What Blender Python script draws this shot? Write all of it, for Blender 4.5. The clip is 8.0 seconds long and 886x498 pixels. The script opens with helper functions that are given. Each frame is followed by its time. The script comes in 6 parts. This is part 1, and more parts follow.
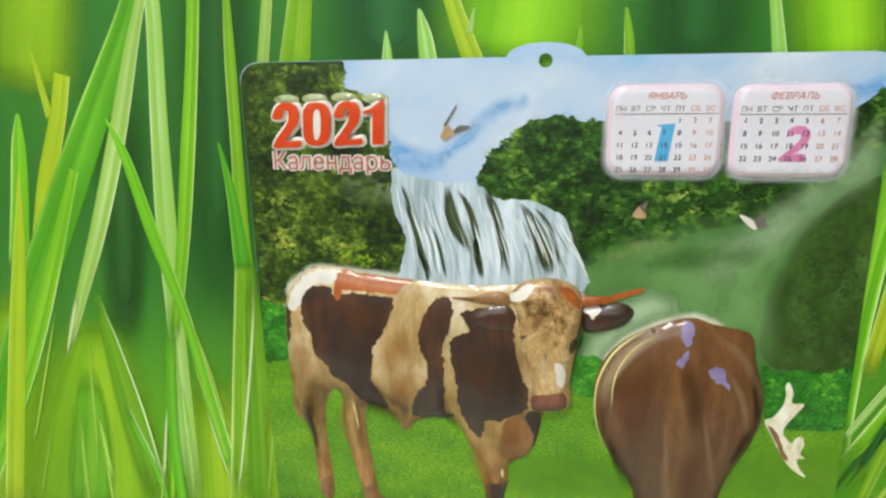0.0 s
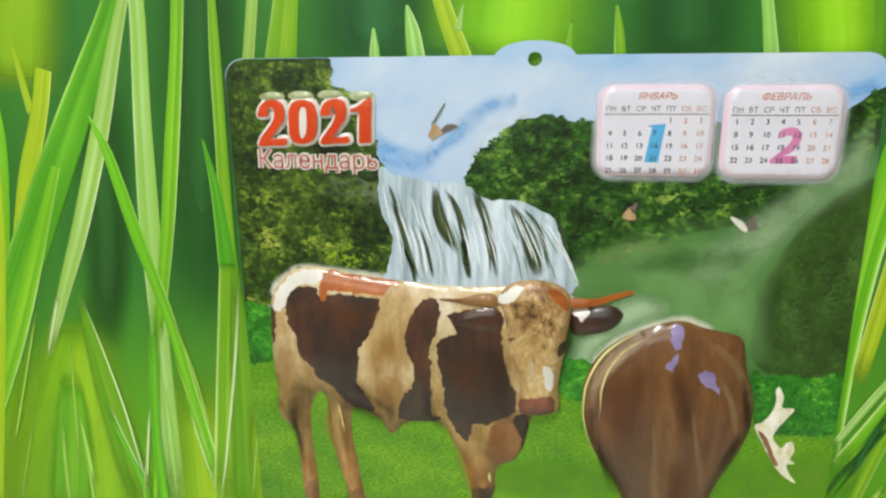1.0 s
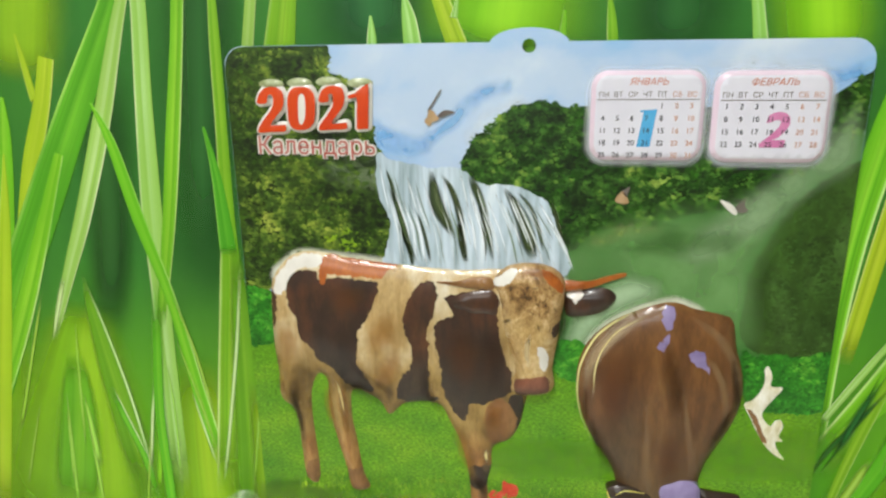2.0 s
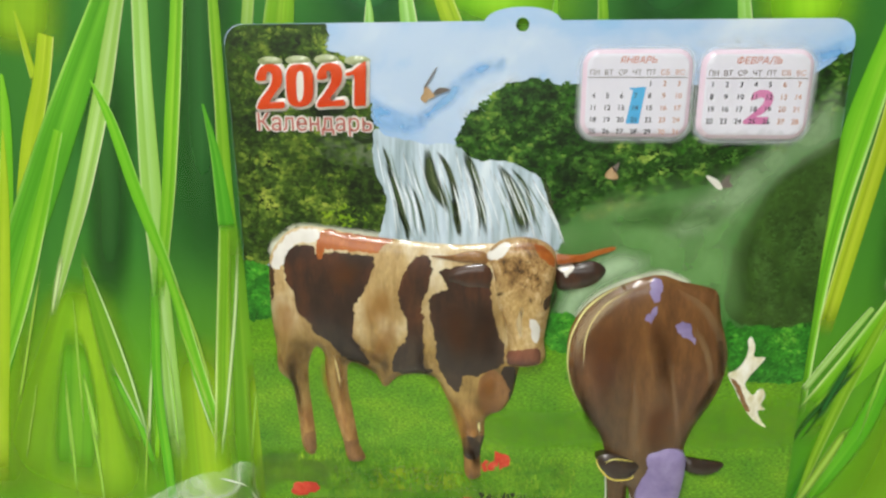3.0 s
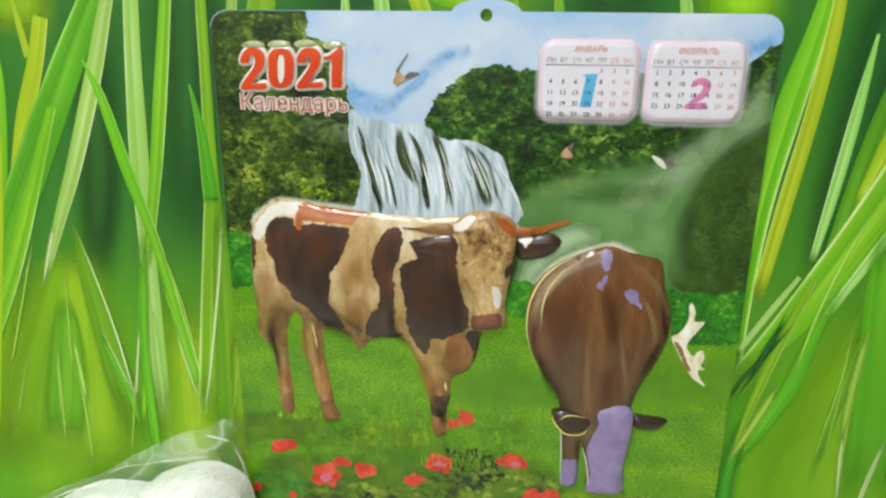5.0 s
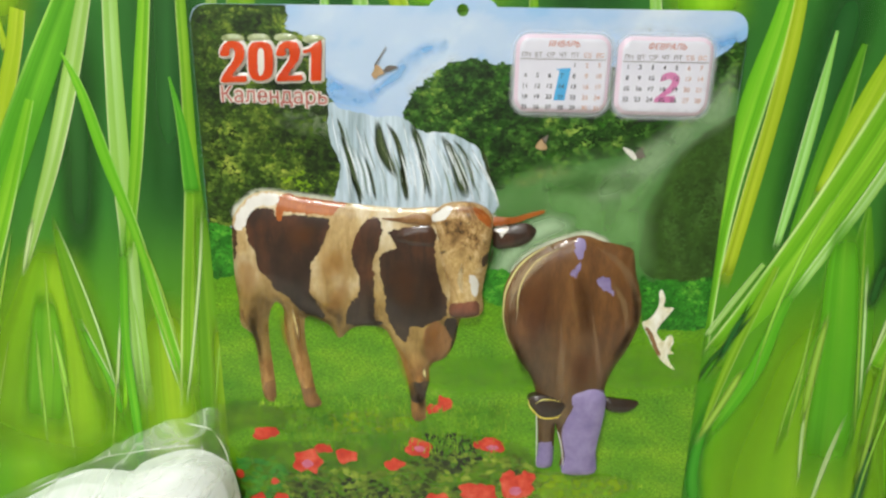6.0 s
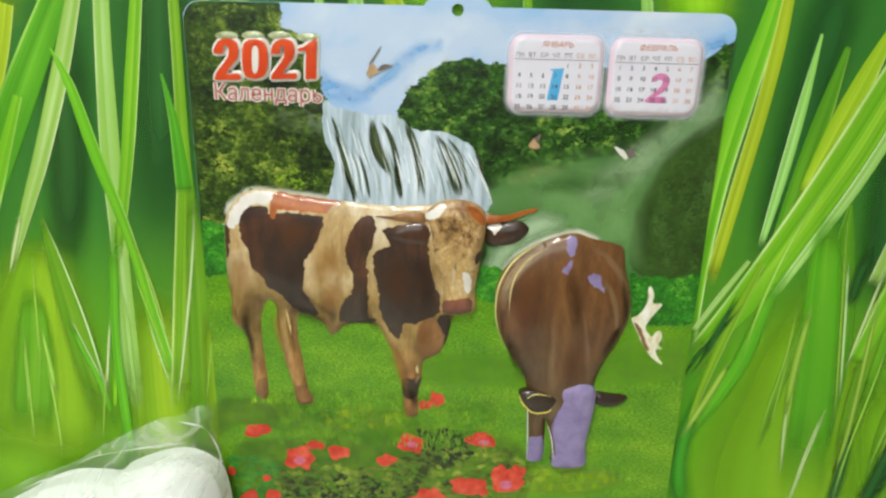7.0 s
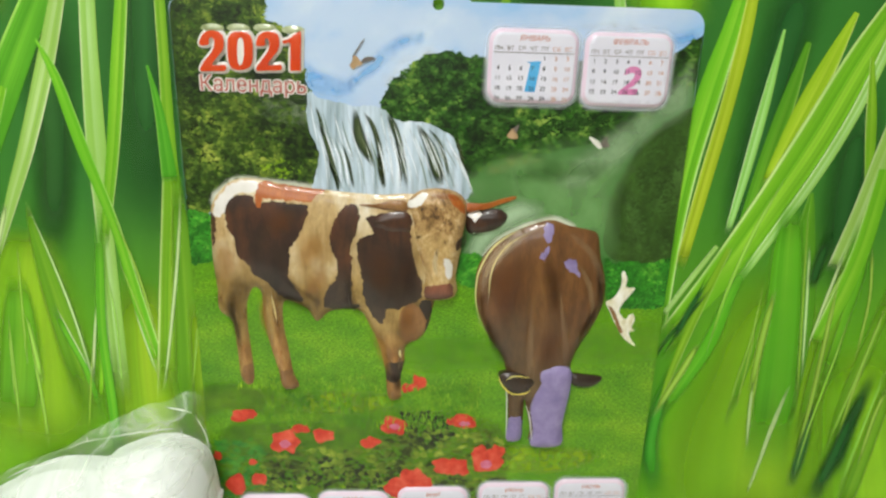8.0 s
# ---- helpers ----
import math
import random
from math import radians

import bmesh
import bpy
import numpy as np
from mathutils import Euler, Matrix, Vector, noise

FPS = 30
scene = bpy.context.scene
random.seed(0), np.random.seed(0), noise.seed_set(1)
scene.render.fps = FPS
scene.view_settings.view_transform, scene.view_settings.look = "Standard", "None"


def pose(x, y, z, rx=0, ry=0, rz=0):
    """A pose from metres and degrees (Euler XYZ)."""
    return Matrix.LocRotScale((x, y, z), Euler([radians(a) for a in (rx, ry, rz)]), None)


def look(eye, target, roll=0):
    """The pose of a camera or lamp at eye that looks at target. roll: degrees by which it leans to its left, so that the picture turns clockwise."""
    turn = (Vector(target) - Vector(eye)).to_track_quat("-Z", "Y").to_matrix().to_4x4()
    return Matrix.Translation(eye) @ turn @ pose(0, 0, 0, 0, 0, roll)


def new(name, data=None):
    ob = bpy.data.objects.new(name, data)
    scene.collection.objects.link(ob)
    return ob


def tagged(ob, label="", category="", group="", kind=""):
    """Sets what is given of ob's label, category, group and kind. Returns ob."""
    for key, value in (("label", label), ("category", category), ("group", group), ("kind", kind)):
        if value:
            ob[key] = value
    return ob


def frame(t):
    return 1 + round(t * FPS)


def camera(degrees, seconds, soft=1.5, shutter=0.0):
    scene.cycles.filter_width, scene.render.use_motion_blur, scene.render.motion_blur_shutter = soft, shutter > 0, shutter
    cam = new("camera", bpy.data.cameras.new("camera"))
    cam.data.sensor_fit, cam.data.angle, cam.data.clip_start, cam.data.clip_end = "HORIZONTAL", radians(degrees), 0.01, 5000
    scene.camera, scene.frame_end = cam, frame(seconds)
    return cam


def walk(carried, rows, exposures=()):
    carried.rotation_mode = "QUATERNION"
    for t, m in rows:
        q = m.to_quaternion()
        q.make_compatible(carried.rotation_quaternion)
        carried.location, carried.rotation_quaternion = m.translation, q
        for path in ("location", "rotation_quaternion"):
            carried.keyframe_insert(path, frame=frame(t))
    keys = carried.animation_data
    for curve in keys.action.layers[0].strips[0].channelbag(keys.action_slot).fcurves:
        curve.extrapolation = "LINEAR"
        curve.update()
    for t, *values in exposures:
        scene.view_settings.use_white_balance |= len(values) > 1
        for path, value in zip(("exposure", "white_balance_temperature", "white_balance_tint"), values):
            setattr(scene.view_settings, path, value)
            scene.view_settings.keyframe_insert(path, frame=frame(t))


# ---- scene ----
cam = camera(64.7, 8.0, soft=2.5)
PATH = [
    (0, (0.006, -0.384, 1.243), (-0.304, 1.519, 0.712), -1.1),
    (0.5, (0.011, -0.377, 1.246), (-0.282, 1.526, 0.706), -0.6),
    (1, (0.009, -0.378, 1.241), (-0.285, 1.528, 0.714), -0.6),
    (1.5, (0.013, -0.382, 1.244), (-0.286, 1.518, 0.697), -0.8),
    (3, (0.008, -0.401, 1.232), (-0.241, 1.499, 0.661), -0.4),
    (3.5, (0.011, -0.413, 1.232), (-0.216, 1.487, 0.649), -0.1),
    (4, (0.014, -0.422, 1.23), (-0.197, 1.48, 0.65), -0.1),
    (4.5, (0.018, -0.43, 1.231), (-0.188, 1.471, 0.646), 0.2),
    (6, (0.017, -0.449, 1.234), (-0.097, 1.449, 0.612), 0.9),
    (6.5, (0.011, -0.451, 1.237), (-0.068, 1.448, 0.615), 0.8),
    (7, (0.005, -0.453, 1.237), (-0.038, 1.443, 0.602), 1.5),
    (7.5, (0.003, -0.46, 1.237), (-0.004, 1.431, 0.584), 2.0),
    (8, (0.0, -0.469, 1.238), (0.032, 1.421, 0.586), 1.9),
]
walk(cam, [(t, look(eye, target, roll)) for t, eye, target, roll in PATH])

# ---- light ----
world = bpy.data.worlds.new("sky")
scene.world = world
world.use_nodes = True
sky = world.node_tree.nodes.new("ShaderNodeTexSky")
sky.sky_type, sky.sun_disc = "NISHITA", False
sky.sun_elevation, sky.sun_rotation = radians(40), radians(200)
world.node_tree.nodes["Background"].inputs["Strength"].default_value = 0.12
world.node_tree.links.new(sky.outputs[0], world.node_tree.nodes["Background"].inputs["Color"])
scene.view_settings.exposure = 0.0

# added fill light from behind the camera; its window is assumed, not seen
win = bpy.data.lights.new("window_fill_light", "AREA")
win.shape, win.size, win.size_y, win.energy, win.color = "RECTANGLE", 1.3, 0.85, 14, (0.97, 0.99, 0.955)
window_fill_lamp = new("window_fill_light", win)
window_fill_lamp.matrix_world = look((-0.5, -2.46, 1.95), (-0.5, 0, 1.95))

glow = bpy.data.lights.new("lamp_light", "AREA")
glow.shape, glow.size, glow.energy, glow.color = "DISK", 0.34, 25.5, (0.97, 0.99, 0.955)
lamp_light = new("lamp_light", glow)
LAMP = (-0.35, -0.95)
lamp_light.matrix_world = look((LAMP[0], LAMP[1], 2.44), (LAMP[0], LAMP[1], 0))

# ---- helpers ----
from mathutils.geometry import delaunay_2d_cdt


def col(code):
    """A linear colour from a hexadecimal sRGB code."""
    rgb = [int(code[i:i + 2], 16) / 255 for i in (0, 2, 4)]
    return (*[c / 12.92 if c <= 0.04045 else ((c + 0.055) / 1.055) ** 2.4 for c in rgb], 1)


class Nodes:
    """Short notation for a material's nodes."""

    def __init__(self, name):
        self.mat = bpy.data.materials.new(name)
        self.mat.use_nodes = True
        self.tree = self.mat.node_tree
        self.bsdf = self.tree.nodes["Principled BSDF"]
        self.out = self.tree.nodes["Material Output"]

    def add(self, kind):
        return self.tree.nodes.new("ShaderNode" + kind)

    def link(self, a, b):
        self.tree.links.new(a, b)

    def coords(self, scale=(1, 1, 1), spin=0.0):
        c, m = self.add("TexCoord"), self.add("Mapping")
        m.inputs["Scale"].default_value = scale
        m.inputs["Rotation"].default_value = (0, spin, 0)
        self.link(c.outputs["Object"], m.inputs["Vector"])
        return m.outputs["Vector"]

    def noise(self, vec, scale, detail=4.0, rough=0.55, distort=0.0):
        n = self.add("TexNoise")
        self.link(vec, n.inputs["Vector"])
        for k, v in (("Scale", scale), ("Detail", detail), ("Roughness", rough), ("Distortion", distort)):
            n.inputs[k].default_value = v
        return n.outputs["Fac"]

    def ramp(self, fac, stops, ease=False):
        r = self.add("ValToRGB")
        if ease:
            r.color_ramp.interpolation = "EASE"
        e = r.color_ramp.elements
        while len(e) < len(stops):
            e.new(0.5)
        for el, (p, c) in zip(e, stops):
            el.position, el.color = p, col(c) if isinstance(c, str) else (c, c, c, 1)
        self.link(fac, r.inputs["Fac"])
        return r.outputs["Color"]

    def mix(self, fac, a, b, blend="MIX"):
        m = self.add("Mix")
        m.data_type, m.blend_type = "RGBA", blend
        for sock, v in ((m.inputs[0], fac), (m.inputs[6], a), (m.inputs[7], b)):
            if isinstance(v, (int, float)):
                sock.default_value = v
            elif isinstance(v, str):
                sock.default_value = col(v)
            else:
                self.link(v, sock)
        return m.outputs[2]

    def math(self, op, a, b=0.0):
        m = self.add("Math")
        m.operation = op
        for sock, v in zip(m.inputs, (a, b)):
            if isinstance(v, (int, float)):
                sock.default_value = v
            else:
                self.link(v, sock)
        return m.outputs[0]

    def finish(self, colour, rough=0.4, bump=None, strength=0.1, depth=0.0005, coat=0.0, spec=0.5):
        if isinstance(colour, str):
            self.bsdf.inputs["Base Color"].default_value = col(colour)
        else:
            self.link(colour, self.bsdf.inputs["Base Color"])
        self.bsdf.inputs["Roughness"].default_value = rough
        self.bsdf.inputs["Specular IOR Level"].default_value = spec
        self.bsdf.inputs["Coat Weight"].default_value = coat
        self.bsdf.inputs["Coat Roughness"].default_value = 0.12
        if bump is not None:
            b = self.add("Bump")
            b.inputs["Strength"].default_value, b.inputs["Distance"].default_value = strength, depth
            self.link(bump, b.inputs["Height"])
            self.link(b.outputs["Normal"], self.bsdf.inputs["Normal"])
        return self.mat


def print_mat(name, stops, scale=60, detail=6, stretch=(1, 1, 1), rough=0.3, spin=0.0, fine=None, distort=0.0, coat=0.12):
    """Glossy printed plastic whose ink varies between the given colours at two scales."""
    n = Nodes(name)
    v = n.coords(stretch, spin)
    fac = n.noise(v, scale, detail, 0.6, distort)
    c = n.ramp(fac, stops)
    if fine:
        f = n.noise(v, scale * fine[0], 3)
        c = n.mix(fine[1], c, n.ramp(f, [(0.3, 0.0), (0.7, 1.0)]), "OVERLAY")
    wave = n.noise(n.coords(), 25, 2)
    return n.finish(c, rough, wave, 0.06, 0.002, coat, 0.35)


def part(name, mesh, material, parent, label="", place=(0, 0, 0)):
    """Links a mesh, or a bmesh, as one object under its thing."""
    if isinstance(mesh, bmesh.types.BMesh):
        data = bpy.data.meshes.new(name)
        mesh.to_mesh(data)
        mesh.free()
    else:
        data = mesh
    for m in (material if isinstance(material, (list, tuple)) else [material]):
        data.materials.append(m)
    ob = new(name, data)
    ob.parent = parent
    ob.location = place
    return tagged(ob, label) if label else ob


def spline(points, n=6, closed=True):
    """A smooth line through control points in millimetres, returned in metres."""
    p = np.array(points, float) / 1000
    k, out = len(p), []
    for i in range(k if closed else k - 1):
        if closed:
            a, b, c, d = p[i - 1], p[i], p[(i + 1) % k], p[(i + 2) % k]
        else:
            a, b, c, d = p[max(i - 1, 0)], p[i], p[i + 1], p[min(i + 2, k - 1)]
        for s in np.arange(n) / n:
            out.append(0.5 * (2 * b + (c - a) * s + (2 * a - 5 * b + 4 * c - d) * s ** 2 + (3 * b - a - 3 * c + d) * s ** 3))
    if not closed:
        out.append(p[-1])
    return np.array(out)


def ragged(loop, amount, pitch, seed=0):
    """A loop with an uneven, torn outline."""
    out = []
    for x, z in loop:
        d = noise.noise_vector((x / pitch, seed, z / pitch)) + 0.5 * noise.noise_vector((2.3 * x / pitch, seed + 9, 2.3 * z / pitch))
        out.append((x + d.x * amount, z + d.z * amount))
    return np.array(out)


def dense(loop, gap):
    """A loop with a point at least every gap metres."""
    out = []
    for a, b in zip(loop, np.roll(loop, -1, axis=0)):
        k = max(1, int(np.ceil(np.hypot(*(b - a)) / gap)))
        out += [a + (b - a) * i / k for i in range(k)]
    return np.array(out)


def inside(q, loop):
    a, b = loop, np.roll(loop, -1, axis=0)
    x, z = q[:, 0, None], q[:, 1, None]
    cross = (a[:, 1] > z) != (b[:, 1] > z)
    dz = np.where(b[:, 1] == a[:, 1], 1e-12, b[:, 1] - a[:, 1])
    return (np.sum(cross & (x < (b[:, 0] - a[:, 0]) * (z - a[:, 1]) / dz + a[:, 0]), axis=1) % 2).astype(bool)


def gap_to(q, loop):
    """The distance of each point to a closed line."""
    a, b = loop, np.roll(loop, -1, axis=0)
    ab = b - a
    best = np.full(len(q), 9.0)
    for o, d in zip(a, ab):
        s = np.clip(((q - o) @ d) / max(d @ d, 1e-14), 0, 1)
        best = np.minimum(best, np.hypot(*(q - o - s[:, None] * d).T))
    return best


def panel(loop, y, height=None, step=0.004, holes=(), patches=(), skirt=0.0, seed=1):
    """A sheet bounded by a loop in the x-z plane at depth y, raised towards the viewer by height(q, d), where d is the distance
    to its outline. Patches are loops whose faces take the material slots 1, 2, ..."""
    rng = np.random.default_rng(seed)
    lo, hi = loop.min(0), loop.max(0)
    gx, gz = np.meshgrid(np.arange(lo[0], hi[0], step), np.arange(lo[1], hi[1], step))
    g = np.stack([gx.ravel(), gz.ravel()], 1) + rng.uniform(-0.25, 0.25, (gx.size, 2)) * step
    g = g[inside(g, loop)]
    if len(g):
        g = g[gap_to(g, loop) > 0.5 * step]
    loops = [loop, *holes, *patches]
    pts, edges = [], []
    for lp in loops:
        k = len(pts)
        pts += [Vector(p) for p in lp]
        edges += [(k + i, k + (i + 1) % len(lp)) for i in range(len(lp))]
    pts += [Vector(p) for p in g]
    verts, _, faces, *_ = delaunay_2d_cdt(pts, edges, [], 0, 1e-6)
    q = np.array([tuple(v) for v in verts])
    cen = np.array([q[list(f)].mean(0) for f in faces])
    keep = inside(cen, loop)
    for h in holes:
        keep &= ~inside(cen, h)
    slot = np.zeros(len(faces), int)
    for i, p in enumerate(patches):
        slot[inside(cen, p)] = i + 1
    d = gap_to(q, loop)
    for h in holes:
        d = np.minimum(d, gap_to(q, h))
    up = height(q, d) if height else np.zeros(len(q))
    bm = bmesh.new()
    rim = bm.verts.layers.float.new("rim")
    vs = [bm.verts.new((x, y - h, z)) for (x, z), h in zip(q, up)]
    for v, far in zip(vs, d):
        v[rim] = far
    for f, k, s in zip(faces, keep, slot):
        if k:
            a, b, c = [q[i] for i in f[:3]]
            turn = (b[0] - a[0]) * (c[1] - a[1]) - (b[1] - a[1]) * (c[0] - a[0])
            fc = bm.faces.new([vs[i] for i in (f if turn > 0 else reversed(f))])
            fc.material_index, fc.smooth = int(s), True
    bmesh.ops.delete(bm, geom=[v for v in bm.verts if not v.link_faces], context="VERTS")
    if skirt:
        border = [e for e in bm.edges if e.is_boundary]
        for e in border:
            e.smooth = False
        for v in [e for e in bmesh.ops.extrude_edge_only(bm, edges=border)["geom"] if isinstance(e, bmesh.types.BMVert)]:
            v.co.y = y + skirt
    return bm


def swell(top, width):
    """A rounded embossed rise: steep at the outline, level further in."""
    return lambda q, d: top * np.sqrt(np.clip(1 - (1 - np.clip(d / width, 0, 1)) ** 2, 0, 1))


def rounded(x0, z0, x1, z1, r, n=6):
    """A rectangle with rounded corners, in metres."""
    out = []
    for cx, cz, a0 in ((x1 - r, z1 - r, 0), (x0 + r, z1 - r, 90), (x0 + r, z0 + r, 180), (x1 - r, z0 + r, 270)):
        out += [(cx + r * math.cos(radians(a0 + 90 * i / n)), cz + r * math.sin(radians(a0 + 90 * i / n))) for i in range(n + 1)]
    return np.array(out)


def box(x0, y0, z0, x1, y1, z1, bevel=0.0):
    bm = bmesh.new()
    bmesh.ops.create_cube(bm, size=1)
    for v in bm.verts:
        v.co = ((x0 + x1) / 2 + v.co.x * (x1 - x0), (y0 + y1) / 2 + v.co.y * (y1 - y0), (z0 + z1) / 2 + v.co.z * (z1 - z0))
    if bevel:
        bmesh.ops.bevel(bm, geom=bm.edges[:], offset=bevel, segments=2, affect="EDGES")
    return bm


def blade_mesh(rows, y, n=5, lean=0.0):
    """A printed leaf blade: a tapering strip along (x, z, width) rows in millimetres, with u across and v along."""
    line = spline(rows, n, closed=False)
    bm = bmesh.new()
    uv = bm.loops.layers.uv.new("uv")
    tang = np.gradient(line[:, :2], axis=0)
    tang /= np.maximum(np.hypot(tang[:, 0], tang[:, 1]), 1e-9)[:, None]
    side = np.stack([-tang[:, 1], tang[:, 0]], 1)
    if side[:, 0].mean() < 0:
        side = -side
    us = np.linspace(0, 1, 5)
    grid = [[bm.verts.new((p[0] + s[0] * p[2] * (u - 0.5), y, p[1] + s[1] * p[2] * (u - 0.5))) for u in us] for p, s in zip(line, side)]
    last = len(grid) - 1
    for i in range(last):
        for j in range(4):
            ks = ((i, j), (i, j + 1), (i + 1, j + 1), (i + 1, j))
            a, b, c = [grid[r][k].co for r, k in ks[:3]]
            if (b - a).cross(c - a).y > 0:
                ks = ks[::-1]
            f = bm.faces.new([grid[r][k] for r, k in ks])
            for lp, (r, k) in zip(f.loops, ks):
                lp[uv].uv = (us[k], r / last)
    return bm


def grow(loop, a, sign=0):
    """A loop pushed outwards by a metres; sign: the side that is outwards, if known."""
    t = np.roll(loop, -1, axis=0) - np.roll(loop, 1, axis=0)
    nrm = np.stack([t[:, 1], -t[:, 0]], 1) / np.maximum(np.hypot(t[:, 0], t[:, 1]), 1e-9)[:, None]
    return loop + nrm * a * (sign or np.sign(area(loop)))


def area(loop):
    return np.sum(loop[:, 0] * np.roll(loop[:, 1], -1) - np.roll(loop[:, 0], -1) * loop[:, 1]) / 2


GLYPHS = {}


def letter_loops(text, slant):
    """The closed outlines of a text in the built-in font at size 1, centred on x = 0."""
    if (text, slant) not in GLYPHS:
        cu = bpy.data.curves.new("lettering", "FONT")
        cu.body, cu.shear, cu.align_x, cu.resolution_u, cu.fill_mode = text, slant, "CENTER", 4, "NONE"
        tmp = new("lettering", cu)
        bpy.context.view_layer.update()
        mesh = bpy.data.meshes.new_from_object(tmp.evaluated_get(bpy.context.evaluated_depsgraph_get()))
        bpy.data.objects.remove(tmp)
        bpy.data.curves.remove(cu)
        follow = {e.vertices[0]: e.vertices[1] for e in mesh.edges}
        loops, left = [], set(follow)
        while left:
            k = start = min(left)
            lp = []
            while k in left:
                left.discard(k)
                lp.append(mesh.vertices[k].co.xy[:])
                k = follow[k]
            if len(lp) > 2:
                loops.append(np.array(lp))
        bpy.data.meshes.remove(mesh)
        GLYPHS[text, slant] = loops
    return GLYPHS[text, slant]


def words(name, text, x, z, size, material, parent, y, deep=0.0, fat=0.0, slant=0.0, wide=1.0, label=""):
    """Lettering in the built-in font as a mesh: centre x, base z and letter size in metres; fat: by how much the strokes swell."""
    loops = letter_loops(text, slant)
    sign = np.sign(area(max(loops, key=lambda lp: abs(area(lp)))))
    loops = [grow(lp * (wide, 1), fat / size, sign) if fat else lp * (wide, 1) for lp in loops]
    pts, edges = [], []
    for lp in loops:
        k = len(pts)
        pts += [Vector(p) for p in lp]
        edges += [(k + i, k + (i + 1) % len(lp)) for i in range(len(lp))]
    verts, _, faces, *_ = delaunay_2d_cdt(pts, edges, [], 0, 1e-5)
    q = np.array([tuple(v) for v in verts])
    cen = np.array([q[list(f)].mean(0) for f in faces])
    wind = np.zeros(len(faces), int)
    for lp in loops:
        wind += inside(cen, lp) * int(np.sign(area(lp)))
    bm = bmesh.new()
    vs = [bm.verts.new((x + a * size, y - deep, z + b * size)) for a, b in q]
    for f, w in zip(faces, wind):
        if w:
            a, b, c = [q[i] for i in f[:3]]
            turn = (b[0] - a[0]) * (c[1] - a[1]) - (b[1] - a[1]) * (c[0] - a[0])
            bm.faces.new([vs[i] for i in (f if turn > 0 else reversed(f))])
    bmesh.ops.delete(bm, geom=[v for v in bm.verts if not v.link_faces], context="VERTS")
    if deep:
        border = [e for e in bm.edges if e.is_boundary]
        for v in [e for e in bmesh.ops.extrude_edge_only(bm, edges=border)["geom"] if isinstance(e, bmesh.types.BMVert)]:
            v.co.y = y
    return part(name, bm, material, parent, label)


# ---- materials ----
def soft_edge(n, fac):
    n.link(fac, n.bsdf.inputs["Alpha"])


def blade_mat(name, edge, body, mid, tip, soft=0.07, fade=0.12, contrast=0.5, most=1.0):
    """Printed grass: one pale margin, a darker body, a faint midrib and fine veins along the blade; soft: how far it is out of
    focus in the print; fade: how long it takes to melt into the ground at its foot."""
    n = Nodes(name)
    uv = n.add("UVMap").outputs[0]
    sep = n.add("SeparateXYZ")
    n.link(uv, sep.inputs[0])
    u, v = sep.outputs[0], sep.outputs[1]
    rnd = n.add("ObjectInfo").outputs["Random"]
    turn = n.math("GREATER_THAN", n.math("FRACT", n.math("MULTIPLY", rnd, 7.0)), 0.4)
    u2 = n.math("ABSOLUTE", n.math("SUBTRACT", turn, u))
    across = n.ramp(u2, [(0.0, body), (0.3, mid), (0.5, tip), (0.62, body), (0.88, mid), (0.95, edge), (1.0, edge)])
    m = n.add("Mapping")
    n.link(uv, m.inputs["Vector"])
    m.inputs["Scale"].default_value = (12, 0.5, 1)
    shift = n.add("CombineXYZ")
    n.link(n.math("MULTIPLY", rnd, 31.0), shift.inputs[0])
    n.link(n.math("MULTIPLY", rnd, 17.0), shift.inputs[1])
    n.link(shift.outputs[0], m.inputs["Location"])
    veins = n.noise(m.outputs[0], 1.6, 4)
    c = n.mix(contrast, across, n.ramp(veins, [(0.3, 0.2), (0.7, 0.72)]), "OVERLAY")
    patch = n.noise(n.coords((1, 1, 0.35)), 16, 3)
    c = n.mix(n.ramp(patch, [(0.35, 0.0), (0.7, 0.75)], ease=True), c, body)
    shade = n.noise(n.coords((1, 1, 0.5)), 9, 2)
    hue = n.add("HueSaturation")
    n.link(n.math("ADD", n.math("MULTIPLY", rnd, 0.03), 0.485), hue.inputs["Hue"])
    n.link(n.math("ADD", n.math("ADD", n.math("MULTIPLY", rnd, 0.25), 0.55), n.math("MULTIPLY", shade, 0.6)), hue.inputs["Value"])
    n.link(c, hue.inputs["Color"])
    n.finish(hue.outputs[0], 0.5, spec=0.3)
    su = n.math("SUBTRACT", 1.0, n.math("ABSOLUTE", n.math("SUBTRACT", n.math("MULTIPLY", u, 2.0), 1.0)))
    top = n.ramp(v, [(0.0, 0.0), (fade, 1.0), (1.0 - fade * (1 if soft > 0.3 else 0) - 0.001, 1.0), (1.0, 0.0 if soft > 0.3 else 1.0)], ease=True)
    soft_edge(n, n.math("MULTIPLY", n.ramp(su, [(0.0, 0.0), (min(soft, 0.98), most)], ease=True), top))
    return n.mat


